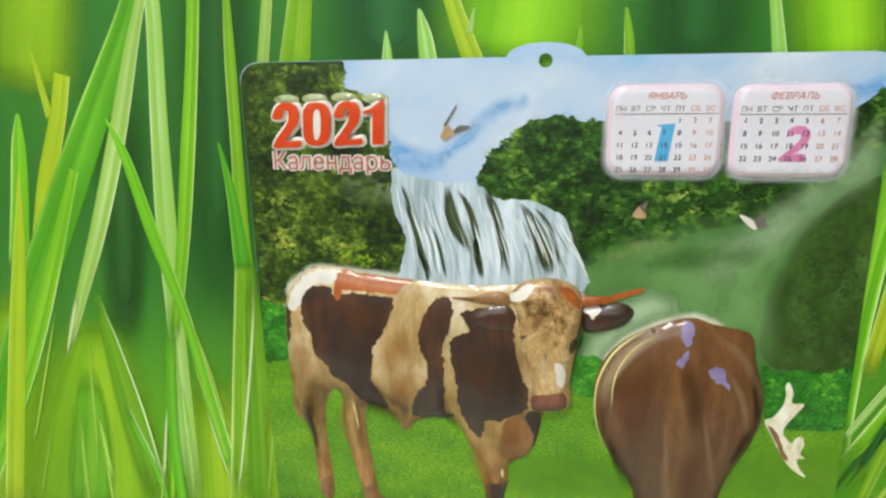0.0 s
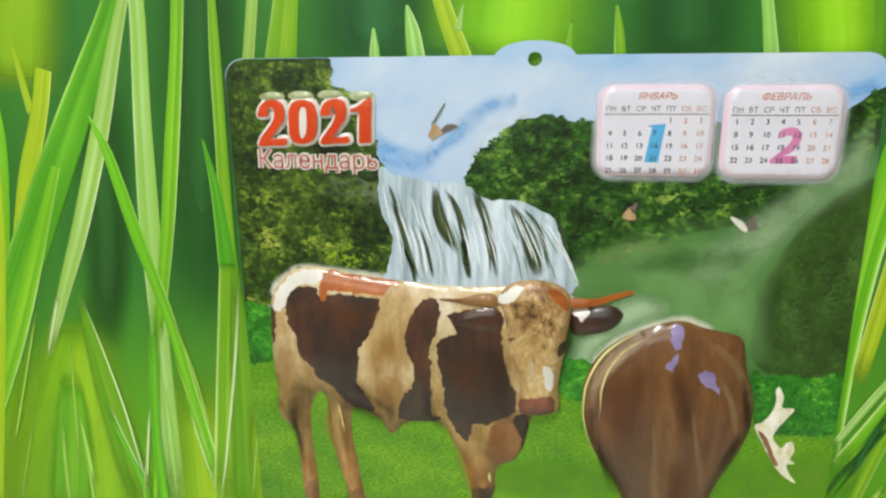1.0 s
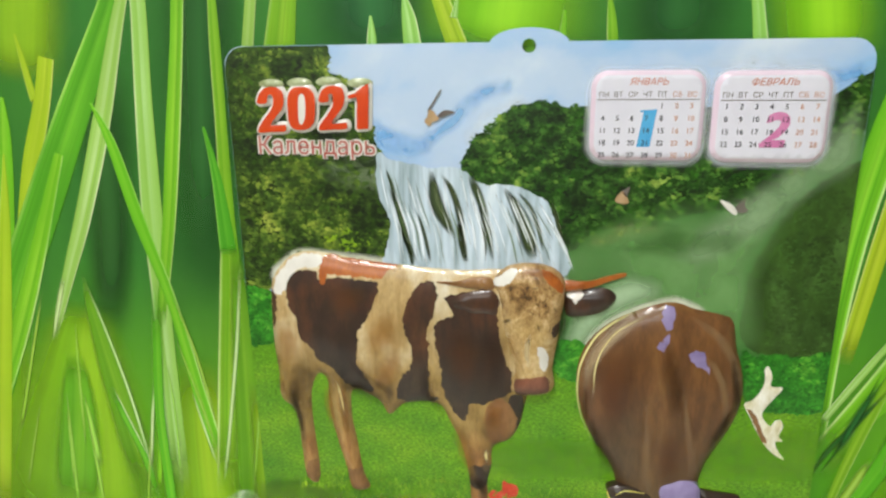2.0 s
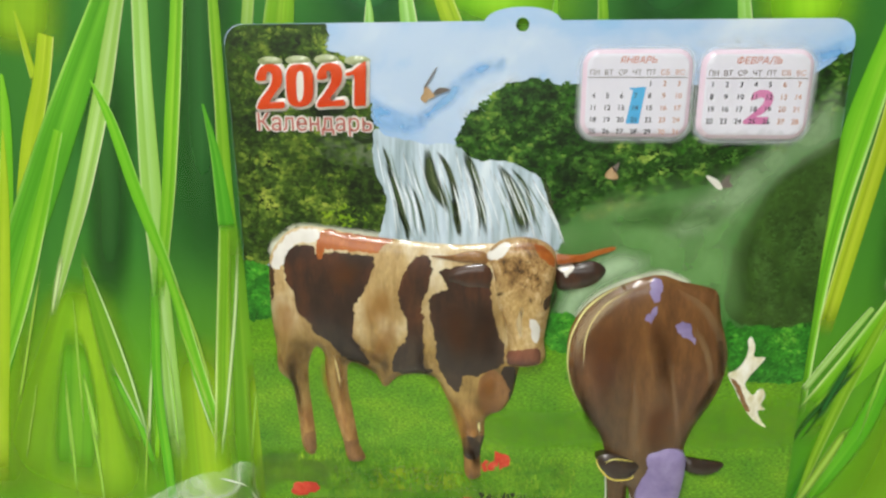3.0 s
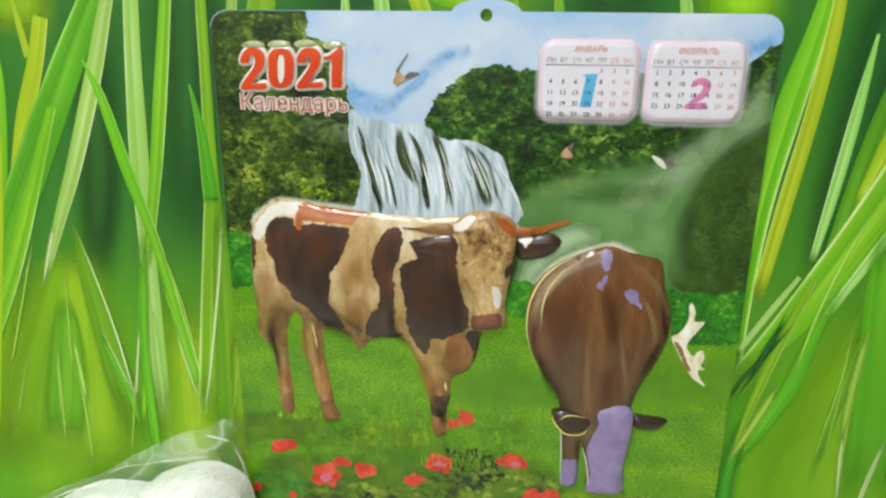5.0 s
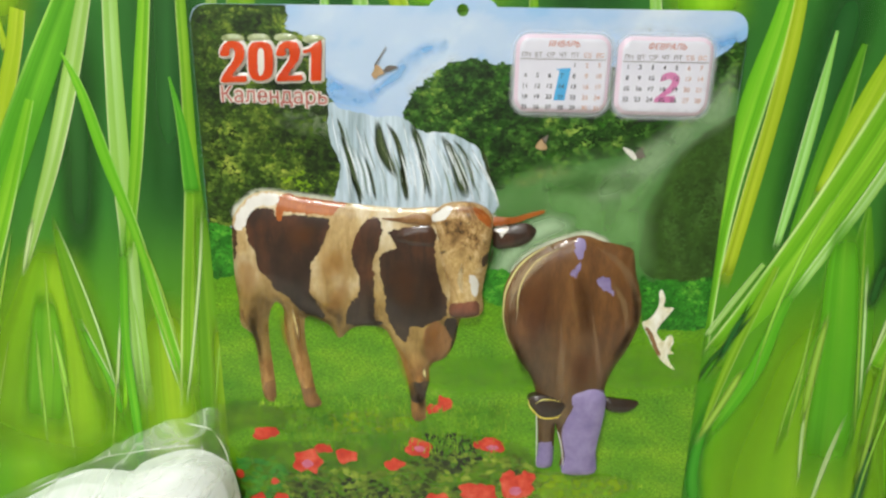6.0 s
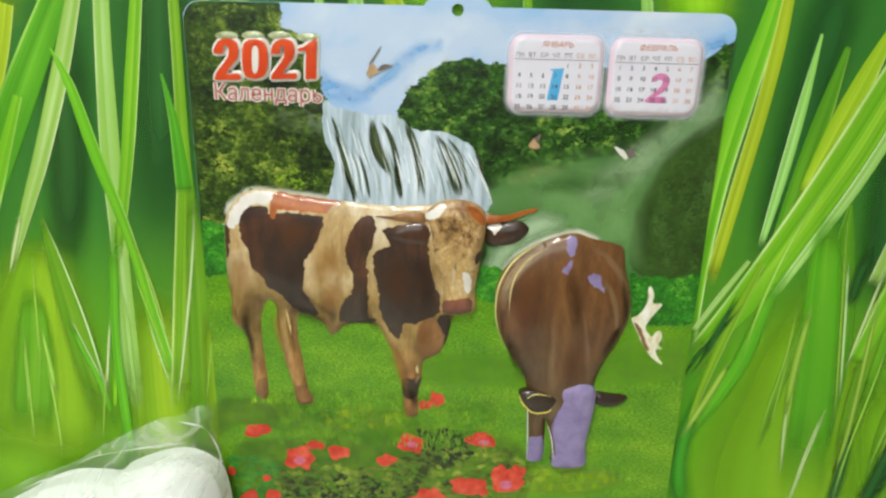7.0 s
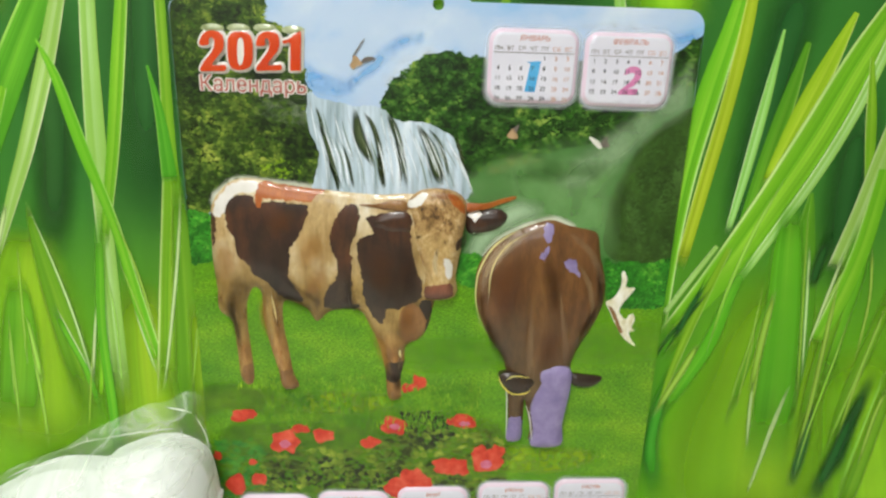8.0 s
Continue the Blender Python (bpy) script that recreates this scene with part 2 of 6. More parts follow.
BLADE = blade_mat("printed_blade", "cde694", "68aa16", "80bc22", "94c634")
PALE = blade_mat("printed_pale_blade", "eaf4cc", "8cc04e", "a2ce70", "badc96")
YELLOW = blade_mat("printed_yellow_blade", "d8e684", "96b81a", "a8c626", "b6cc38")
DEEP = blade_mat("printed_deep_blade", "a6d25e", "4c9014", "60a41e", "70b028")
BLUR = blade_mat("printed_blurred_blade", "7cb416", "76b014", "88bc1c", "94c222", soft=0.8, fade=0.3, contrast=0.25)
DARKBLUR = blade_mat("printed_dark_blur", "1e5a1e", "1c5620", "245f20", "2a6a2a", soft=0.95, fade=0.35, contrast=0.15)
DEEPBLUR = blade_mat("printed_deep_blur", "3c8a1a", "3a861a", "46921e", "4e9a20", soft=0.95, fade=0.35, contrast=0.2)
LIGHTBLUR = blade_mat("printed_light_blur", "86c014", "84be12", "92c81a", "9ed022", soft=0.95, fade=0.4, contrast=0.15)
SOFT = blade_mat("printed_soft_blade", "7ab82c", "5aa016", "68ac1c", "78b626", soft=0.5, fade=0.3, contrast=0.3)
STREAK = blade_mat("printed_streak", "bcdc80", "8cc03a", "a0cc50", "b0d868", soft=0.9, fade=0.3, contrast=0.1)
GLINT = blade_mat("printed_glint", "e0eec0", "b8d888", "cce4a4", "dcecbc", soft=0.9, fade=0.3, contrast=0.1)


def mural_mat():
    n = Nodes("mural_print")
    big = n.noise(n.coords((1, 1, 0.4)), 6, 2, 0.5)
    top = n.ramp(big, [(0.3, "255e20"), (0.5, "2f7026"), (0.7, "418322")], ease=True)
    low = n.ramp(n.noise(n.coords((1, 1, 0.3)), 11, 2, 0.5), [(0.3, "4a9010"), (0.5, "62a412"), (0.7, "7cb41a")], ease=True)
    sep = n.add("SeparateXYZ")
    n.link(n.coords(), sep.inputs[0])
    c = n.mix(n.ramp(n.math("SUBTRACT", 1.55, sep.outputs[2]), [(0.42, 0.0), (0.58, 1.0)], ease=True), top, low)
    streak = n.noise(n.coords((1, 1, 0.06)), 50, 3, 0.5)
    c = n.mix(0.16, c, n.ramp(streak, [(0.35, 0.3), (0.65, 0.7)]), "OVERLAY")
    return n.finish(c, 0.5, n.noise(n.coords(), 900, 2), 0.05, 0.0002, spec=0.3)


MURAL = mural_mat()
PLASTER = Nodes("plaster")
PLASTER = PLASTER.finish(PLASTER.ramp(PLASTER.noise(PLASTER.coords(), 6, 6), [(0.3, "d8d2c6"), (0.7, "e6e1d6")]), 0.8, PLASTER.noise(PLASTER.coords(), 90, 5), 0.1)
CEIL = Nodes("ceiling_paint")
CEIL = CEIL.finish(CEIL.ramp(CEIL.noise(CEIL.coords(), 5, 5), [(0.3, "e4e2dc"), (0.7, "efede8")]), 0.85)
WOOD = print_mat("table_laminate", [(0.25, "dcd8d0"), (0.75, "e8e5de")], 12, 6, (1, 8, 1), 0.4)
FLOOR = print_mat("floor_boards", [(0.25, "6f5638"), (0.75, "94764f")], 9, 6, (1, 9, 1), 0.4)

# ---- room ----
XW, YS, ZC = 1.6, -2.6, 2.55


def structure(name, bm, material, label):
    return tagged(part(name, bm, material, None), label, "wall" if "wall" in name else name.split("_")[0], kind="structure")


wall_north = structure("wall_north", box(-XW - 0.1, 0.0, 0, XW + 0.1, 0.12, ZC), MURAL, "wall covered with a green grass photo mural")
structure("wall_west", box(-XW - 0.1, YS, 0, -XW, 0, ZC), PLASTER, "plain pale plastered side wall of the room")
structure("wall_east", box(XW, YS, 0, XW + 0.1, 0, ZC), PLASTER, "plain pale plastered side wall of the room")
south = bmesh.new()
for b in ((-XW, 0, XW, 1.5), (-XW, 2.4, XW, ZC), (-XW, 1.5, -1.18, 2.4), (0.18, 1.5, XW, 2.4)):
    piece = box(b[0], YS, b[1], b[2], YS + 0.12, b[3])
    tmp = bpy.data.meshes.new("tmp")
    piece.to_mesh(tmp)
    piece.free()
    south.from_mesh(tmp)
    bpy.data.meshes.remove(tmp)
structure("wall_south", south, PLASTER, "plain pale plastered wall with an opening for the added window")
GLASS = Nodes("window_glass")
GLASS = GLASS.finish("ffffff", 0.02)
GLASS.node_tree.nodes["Principled BSDF"].inputs["Transmission Weight"].default_value = 1.0
# unseen window, added round the fill light
unseen_window = tagged(new("unseen_window"), "added white framed window, out of view, behind the fill light", "window", kind="structure")
unseen_window.location = (-0.5, YS + 0.05, 1.5)
for x0, x1, z0, z1 in ((-0.68, 0.68, 0.0, 0.05), (-0.68, 0.68, 0.85, 0.9), (-0.68, -0.63, 0.05, 0.85), (0.63, 0.68, 0.05, 0.85), (-0.025, 0.025, 0.05, 0.85)):
    part("window_frame", box(x0, -0.03, z0, x1, 0.03, z1, 0.004), CEIL, unseen_window)
for x0, x1 in ((-0.63, -0.025), (0.025, 0.63)):
    part("pane", box(x0, -0.004, 0.05, x1, 0.004, 0.85), GLASS, unseen_window).visible_shadow = False
structure("floor", box(-XW, YS, -0.1, XW, 0, 0), FLOOR, "plain brown wooden floor of the room")
structure("ceiling", box(-XW, YS, ZC, XW, 0.12, ZC + 0.1), CEIL, "plain white painted ceiling")

lamp_glass = Nodes("lamp_glass")
LAMP_GLASS = lamp_glass.finish("f4f2ea", 0.3)
lamp_glass.bsdf.inputs["Emission Color"].default_value = (1.0, 0.97, 0.92, 1)
lamp_glass.bsdf.inputs["Emission Strength"].default_value = 2.0
ceiling_lamp = tagged(new("ceiling_lamp"), "round white ceiling lamp, switched on", "lamp")
ceiling_lamp.location = (LAMP[0], LAMP[1], ZC)


def disc(r0, r1, z0, z1, n=40):
    bm = bmesh.new()
    bmesh.ops.create_cone(bm, cap_ends=True, segments=n, radius1=r0, radius2=r1, depth=z1 - z0, matrix=Matrix.Translation((0, 0, (z0 + z1) / 2)))
    return bm


part("base_ring", disc(0.2, 0.2, -0.05, 0.0), CEIL, ceiling_lamp)
part("diffuser", disc(0.16, 0.185, -0.10, -0.052), LAMP_GLASS, ceiling_lamp, "glowing white glass diffuser")

ZH = 1.24            # height of the hanging hole
TOP = 0.752          # table top
# the top is out of view; its white is set to bounce light upwards
table = tagged(new("table"), "table against the mural wall, its unseen top made white to bounce light", "table")
table.location = (0, -0.32, 0)
part("tabletop", box(-0.7, -0.3, TOP - 0.03, 0.7, 0.305, TOP, 0.004), WOOD, table)
for sx in (-0.64, 0.64):
    for sy in (-0.25, 0.26):
        part("leg", box(sx - 0.025, sy - 0.025, 0, sx + 0.025, sy + 0.025, TOP - 0.03, 0.003), WOOD, table)

# ---- printed grass of the mural ----
LAYER = [0]


def blade(rows, material, name="grass_blade"):
    LAYER[0] += 1
    return part(name, blade_mesh(rows, -0.0002 - 0.000008 * LAYER[0]), material, wall_north, place=(0, 0, ZH))


blade([(-306.0, -18.7, 75.4), (-296.0, 32.4, 79.7), (-279.9, 96.8, 75.4)], BLUR, "blurred_blade")
blade([(-19.1, -6.4, 119.7), (-13.4, 21.9, 122.5), (-8.3, 70.1, 106.5)], LIGHTBLUR, "blurred_blade")
blade([(149.2, -17.0, 67.9), (142.3, 17.9, 66.5), (132.7, 75.7, 73.9)], LIGHTBLUR, "blurred_blade")
blade([(-83.6, -5.5, 81.9), (-85.1, 32.4, 79.9), (-77.0, 86.4, 76.3)], DARKBLUR, "blurred_blade")
blade([(75.8, -7.8, 71.9), (73.2, 27.7, 70.1), (69.4, 78.9, 67.6)], DARKBLUR, "blurred_blade")
blade([(-199.6, -166.5, 49.7), (-189.6, -58.8, 53.2), (-180.8, 35.2, 59.6), (-173.0, 104.7, 47.0)], DARKBLUR, "blurred_blade")
blade([(-270.7, -185.8, 36.6), (-254.8, -94.2, 41.9), (-250.1, 6.4, 57.0)], DARKBLUR, "blurred_blade")
blade([(-386.4, -356.4, 96.6), (-357.6, -215.6, 65.9), (-340.9, -133.7, 41.5)], BLUR, "blurred_blade")
blade([(-210.5, -384.8, 87.1), (-212.3, -282.5, 66.0), (-209.5, -186.4, 46.8)], BLUR, "blurred_blade")
blade([(276.7, -436.9, 219.4), (257.0, -325.6, 187.8), (255.7, -245.7, 127.8), (248.0, -160.2, 48.4)], BLUR, "blurred_blade")
blade([(377.0, -434.2, 143.4), (346.6, -323.1, 116.5), (311.2, -225.2, 67.5)], BLUR, "blurred_blade")
blade([(213.9, -174.2, 36.6), (217.0, -99.7, 42.6), (226.2, -7.3, 47.1), (230.5, 42.7, 41.9)], DARKBLUR, "blurred_blade")
blade([(295.0, -189.3, 37.1), (287.3, -117.5, 47.1), (285.2, -40.9, 33.5)], DARKBLUR, "blurred_blade")
blade([(-325.0, -349.5, 194.1), (-308.4, -277.6, 167.1), (-289.8, -190.8, 82.7), (-279.8, -154.6, 40.2)], BLUR, "blurred_blade")

blade([(-334.6, -127.2, 15.5), (-323.7, -75.3, 12.8), (-318.5, -45.0, 10.0), (-315.2, -25.8, 2.5)], BLADE)
blade([(-293.7, -30.4, 5.3), (-297.0, -5.5, 4.0), (-299.3, 10.4, 1.2)], YELLOW)
blade([(-318.6, -112.6, 8.7), (-303.7, -67.4, 12.5), (-289.6, -30.4, 11.3), (-281.7, -3.1, 10.6)], YELLOW)
blade([(-386.3, -264.4, 34.6), (-354.5, -203.6, 30.5), (-329.8, -147.9, 26.8), (-299.5, -90.4, 25.3), (-269.2, -34.1, 21.9), (-239.1, 20.6, 15.0), (-227.8, 46.2, 11.0)], DEEP)
blade([(-399.0, -300.3, 15.3), (-352.2, -214.8, 14.1), (-321.3, -149.7, 13.3), (-283.7, -59.7, 6.1)], BLADE)
blade([(-310.2, -185.6, 2.2), (-291.0, -138.1, 8.6), (-273.7, -97.7, 11.2), (-252.5, -41.3, 11.9), (-234.7, 12.2, 8.7), (-222.3, 46.0, 5.5)], PALE)
blade([(-232.6, -294.7, 13.6), (-230.6, -207.2, 12.9), (-228.8, -144.0, 12.4), (-227.4, -94.8, 14.1), (-223.6, -30.7, 11.5), (-219.5, 20.1, 10.0), (-218.6, 45.9, 9.1)], PALE)
blade([(-232.8, -175.2, 6.3), (-217.6, -104.2, 8.8), (-207.7, -48.4, 9.6), (-198.9, 3.2, 8.1), (-193.0, 45.0, 7.9)], BLADE)
blade([(-201.0, -268.2, 10.9), (-210.5, -216.9, 9.4), (-221.8, -153.9, 7.5), (-237.0, -98.8, 8.9), (-248.2, -52.2, 6.7), (-257.5, -29.2, 1.2)], BLADE)
blade([(-197.3, -296.1, 19.9), (-188.2, -204.6, 16.7), (-181.0, -142.2, 15.2), (-178.7, -99.5, 9.7), (-176.9, -44.8, 7.5), (-175.7, 2.8, 6.9), (-174.3, 44.4, 3.5)], BLADE)
blade([(-180.0, -122.5, 11.8), (-182.8, -73.6, 6.5), (-187.8, -43.1, 1.5)], DEEP)
blade([(-157.4, -4.1, 7.2), (-152.6, 24.9, 6.7), (-149.9, 43.6, 6.2)], PALE)
blade([(-138.7, -4.4, 19.5), (-133.8, 24.4, 15.5), (-130.7, 43.0, 13.6)], BLADE)
blade([(-85.3, -2.5, 6.3), (-85.0, 6.4, 5.0), (-85.2, 16.6, 1.2)], PALE)
blade([(-62.2, -2.8, 10.5), (-64.3, 14.7, 8.0), (-67.0, 27.6, 1.5)], PALE)
blade([(-35.6, -6.2, 12.1), (-44.5, 17.1, 10.2), (-53.1, 42.5, 7.7)], YELLOW)
blade([(-40.0, 14.1, 4.2), (-37.5, 27.3, 0.9)], PALE)
blade([(16.7, -1.2, 5.2), (17.8, 17.3, 1.1)], BLADE)
blade([(43.0, -1.7, 6.2), (41.8, 12.3, 5.0), (40.0, 25.4, 1.4)], BLADE)
blade([(116.0, -2.9, 8.0), (112.8, 16.0, 6.3), (108.8, 37.0, 5.2)], PALE)
blade([(-253.2, -313.9, 32.5), (-263.2, -254.7, 27.2), (-272.6, -198.8, 19.9), (-279.0, -156.3, 8.7), (-280.8, -134.7, 1.7)], SOFT)
blade([(-182.5, -333.7, 29.1), (-178.5, -245.3, 25.2), (-176.1, -165.4, 17.3), (-175.2, -110.2, 7.3)], SOFT)
blade([(-172.1, -332.5, 24.7), (-170.9, -270.1, 19.9), (-172.9, -204.1, 7.7)], BLUR)
blade([(-317.4, -320.4, 43.8), (-302.6, -246.0, 37.0), (-295.3, -189.2, 13.4)], SOFT)
blade([(-378.3, -326.5, 15.3), (-359.3, -238.4, 14.4), (-344.3, -169.9, 12.8), (-332.9, -119.0, 9.7), (-326.0, -86.9, 5.6), (-321.1, -60.0, 1.1)], YELLOW)
blade([(168.4, -230.8, 12.7), (169.1, -159.3, 14.1), (172.8, -101.7, 15.5), (180.3, -50.0, 16.9), (188.5, -8.6, 12.7), (192.8, 18.7, 8.9)], BLADE)
blade([(177.6, -176.3, 8.2), (186.0, -111.2, 9.8), (193.1, -58.8, 9.4), (197.2, -17.1, 9.2), (198.8, 15.6, 7.2)], YELLOW)
blade([(207.7, -147.5, 4.0), (213.6, -100.4, 7.0), (218.5, -52.5, 6.8), (222.3, -8.4, 1.8)], PALE)
blade([(218.3, -162.1, 14.2), (225.3, -100.1, 11.7), (232.7, -57.6, 11.3), (239.4, -15.7, 3.7)], DEEP)
blade([(227.5, -112.0, 5.9), (242.2, -66.7, 13.3), (254.2, -33.1, 13.0), (266.5, 3.3, 3.6)], YELLOW)
blade([(172.6, -230.7, 12.7), (203.5, -184.3, 22.6), (231.2, -132.2, 25.8), (256.3, -79.6, 28.8), (278.1, -23.4, 24.0), (297.3, 18.7, 16.1)], BLADE)
blade([(213.9, -197.4, 4.1), (241.5, -144.4, 6.8), (264.2, -98.9, 7.8), (281.5, -54.2, 7.6), (295.2, -1.8, 7.3)], PALE)
blade([(300.1, -109.7, 5.9), (291.2, -63.3, 7.6), (282.8, -23.2, 2.6)], BLADE)
blade([(271.0, -301.3, 26.6), (267.7, -216.3, 31.5), (264.1, -156.4, 18.2), (261.7, -115.0, 3.1)], DEEP)
blade([(290.1, -172.9, 14.3), (298.8, -130.2, 13.9), (305.2, -89.7, 13.6), (312.3, -40.3, 11.2)], PALE)
blade([(301.2, -275.2, 13.1), (301.3, -215.3, 18.9), (303.9, -170.4, 22.5), (302.8, -130.1, 12.0)], SOFT)
blade([(175.1, -249.0, 8.6), (191.3, -213.4, 8.4), (204.4, -177.2, 6.1), (213.4, -157.4, 4.0)], SOFT)
blade([(172.3, -311.2, 6.7), (192.8, -267.8, 13.0), (208.8, -231.4, 14.8), (218.9, -190.0, 10.3), (231.6, -156.9, 8.1)], SOFT)
blade([(231.9, -306.9, 4.4), (239.3, -247.1, 8.6), (247.8, -200.3, 8.3), (250.2, -169.3, 2.0)], SOFT)
blade([(259.8, -364.8, 2.3), (267.1, -316.3, 3.6), (275.5, -261.8, 1.3)], PALE)
blade([(292.7, -320.8, 13.5), (293.2, -257.6, 13.0), (297.8, -198.9, 12.5), (296.3, -155.0, 8.1)], SOFT)
blade([(315.1, -330.7, 4.5), (320.7, -274.0, 10.9), (329.2, -225.5, 12.7), (337.0, -171.0, 12.3)], SOFT)
blade([(339.5, -390.6, 18.7), (346.6, -319.3, 15.7), (352.5, -251.1, 12.9)], SOFT)



blade([(-315.4, -331.9, 1.3), (-312.6, -294.2, 3.0), (-309.5, -251.1, 2.5), (-307.3, -219.0, 0.8)], STREAK, "grass_streak")
blade([(-295.3, -341.3, 1.3), (-293.7, -308.2, 3.5), (-293.8, -259.8, 3.4), (-293.7, -223.0, 0.8)], STREAK, "grass_streak")
blade([(-248.6, -313.7, 3.5), (-256.4, -267.8, 6.7), (-266.0, -240.2, 6.6), (-275.4, -213.5, 4.1)], SOFT, "grass_blade")
blade([(-253.8, -267.7, 1.3), (-263.5, -240.1, 1.7), (-272.9, -213.4, 0.8)], GLINT, "grass_streak")
blade([(-263.1, -329.5, 1.3), (-255.3, -282.1, 2.1), (-248.8, -244.2, 0.8)], STREAK, "grass_streak")
blade([(-203.0, -272.8, 0.8), (-209.9, -242.7, 2.1), (-215.7, -213.7, 0.8)], GLINT, "grass_streak")
blade([(-179.1, -286.2, 0.8), (-173.7, -250.6, 2.1), (-168.4, -218.7, 1.2)], STREAK, "grass_streak")
blade([(-249.9, -296.5, 5.1), (-244.5, -262.6, 5.9), (-241.9, -230.2, 4.1)], BLUR, "blurred_blade")
blade([(190.2, -381.9, 32.2), (176.4, -328.1, 22.3), (177.7, -287.2, 17.4), (183.2, -248.0, 10.2)], DEEPBLUR, "blurred_blade")
blade([(271.7, -357.7, 50.0), (265.3, -274.8, 43.3), (259.2, -208.6, 35.7), (252.4, -151.8, 26.4), (249.5, -116.8, 11.7)], SOFT, "grass_blade")
blade([(285.8, -294.2, 1.8), (277.6, -235.9, 2.5), (268.3, -172.8, 2.0), (260.1, -116.5, 1.2)], STREAK, "grass_streak")
blade([(252.4, -326.1, 1.8), (249.7, -285.2, 3.5), (248.0, -227.3, 3.4), (248.0, -186.5, 1.2)], STREAK, "grass_streak")
blade([(237.4, -290.5, 1.3), (239.4, -256.0, 2.6), (241.3, -213.7, 1.7)], STREAK, "grass_streak")
blade([(261.8, -359.0, 0.9), (267.0, -307.5, 2.2), (275.4, -263.7, 1.3)], GLINT, "grass_streak")
blade([(177.7, -287.2, 2.6), (185.3, -247.9, 5.9), (197.5, -201.3, 6.6), (210.9, -157.3, 4.0)], BLADE, "grass_blade")
blade([(166.8, -253.2, 3.4), (176.4, -229.4, 5.0), (193.7, -203.7, 4.1), (204.1, -185.6, 1.6)], DARKBLUR, "grass_streak")
blade([(206.6, -247.3, 1.7), (214.6, -191.9, 3.7), (228.1, -140.0, 3.6), (244.1, -99.0, 1.9)], STREAK, "grass_streak")
blade([(286.9, -230.9, 10.1), (296.9, -198.5, 14.1), (305.6, -154.5, 13.7), (309.3, -97.1, 11.6)], BLADE, "grass_blade")
blade([(281.5, -235.8, 1.3), (288.6, -198.7, 2.5), (297.9, -165.4, 1.6)], STREAK, "grass_streak")
blade([(325.3, -350.8, 22.7), (328.5, -303.3, 20.3), (337.9, -248.4, 12.8)], DARKBLUR, "blurred_blade")
blade([(293.3, -362.6, 13.7), (296.2, -319.7, 13.4), (295.7, -274.0, 6.1)], DARKBLUR, "blurred_blade")
blade([(320.7, -329.5, 1.8), (324.0, -283.1, 3.5), (329.2, -229.7, 3.4), (333.4, -197.4, 2.1)], STREAK, "grass_streak")
blade([(294.5, -357.1, 1.4), (297.5, -304.1, 2.6), (304.7, -244.6, 2.6), (309.3, -198.1, 1.2)], STREAK, "grass_streak")
blade([(343.4, -339.5, 2.7), (346.1, -292.6, 4.4), (350.2, -267.5, 3.5)], STREAK, "grass_streak")
blade([(-251.1, -284.4, 2.7), (-259.2, -226.9, 2.7), (-269.6, -179.2, 2.2), (-281.1, -136.8, 0.9)], GLINT, "grass_streak")
blade([(-347.8, -251.9, 2.9), (-340.5, -232.5, 3.3), (-323.0, -181.9, 2.7), (-311.0, -147.2, 1.3)], STREAK, "grass_streak")
blade([(-310.7, -185.7, 1.3), (-302.6, -161.6, 4.4), (-294.2, -138.3, 4.3)], GLINT, "grass_streak")
blade([(-291.0, -280.8, 7.0), (-292.6, -247.7, 6.0), (-294.1, -222.5, 1.4)], STREAK, "grass_streak")
blade([(-300.3, -267.2, 1.9), (-295.7, -211.3, 2.3), (-291.6, -167.5, 1.3)], STREAK, "grass_streak")
blade([(-350.7, -298.4, 2.0), (-341.9, -270.6, 2.4), (-328.8, -231.7, 1.4)], STREAK, "grass_streak")
blade([(-314.3, -295.1, 1.9), (-311.2, -263.3, 2.4), (-309.4, -235.0, 0.9)], STREAK, "grass_streak")
blade([(-252.5, -275.0, 2.7), (-246.1, -235.1, 3.1), (-237.9, -194.7, 1.3)], GLINT, "grass_streak")
blade([(-200.1, -243.0, 2.6), (-209.4, -188.8, 2.9), (-222.1, -144.8, 1.2)], STREAK, "grass_streak")
blade([(-203.1, -256.9, 2.6), (-212.4, -214.9, 2.6), (-222.6, -176.8, 1.1)], STREAK, "grass_streak")
blade([(-200.5, -284.6, 2.2), (-192.0, -242.3, 3.0), (-180.3, -176.8, 3.3), (-173.3, -124.3, 2.4)], GLINT, "grass_streak")
blade([(-231.7, -287.5, 2.3), (-229.6, -233.9, 2.6), (-230.8, -192.2, 1.3)], STREAK, "grass_streak")
blade([(-241.6, -368.7, 9.5), (-240.7, -305.3, 10.1), (-240.6, -234.7, 9.7), (-235.5, -179.6, 8.5), (-231.1, -138.1, 6.2)], SOFT, "grass_streak")
blade([(171.0, -210.5, 3.8), (186.7, -182.1, 4.5), (202.0, -155.7, 3.2)], PALE, "grass_streak")
blade([(172.6, -246.6, 1.3), (185.7, -218.1, 1.9), (200.3, -170.7, 1.0)], DARKBLUR, "grass_streak")
blade([(172.9, -298.3, 6.6), (191.1, -255.7, 8.6), (200.4, -231.6, 5.1)], STREAK, "grass_streak")
blade([(231.0, -301.8, 1.3), (234.0, -266.6, 2.6), (239.4, -223.5, 2.5), (240.2, -176.1, 1.2)], STREAK, "grass_streak")
blade([(252.3, -324.6, 1.8), (248.3, -286.1, 3.5), (247.4, -266.3, 1.7)], GLINT, "grass_streak")
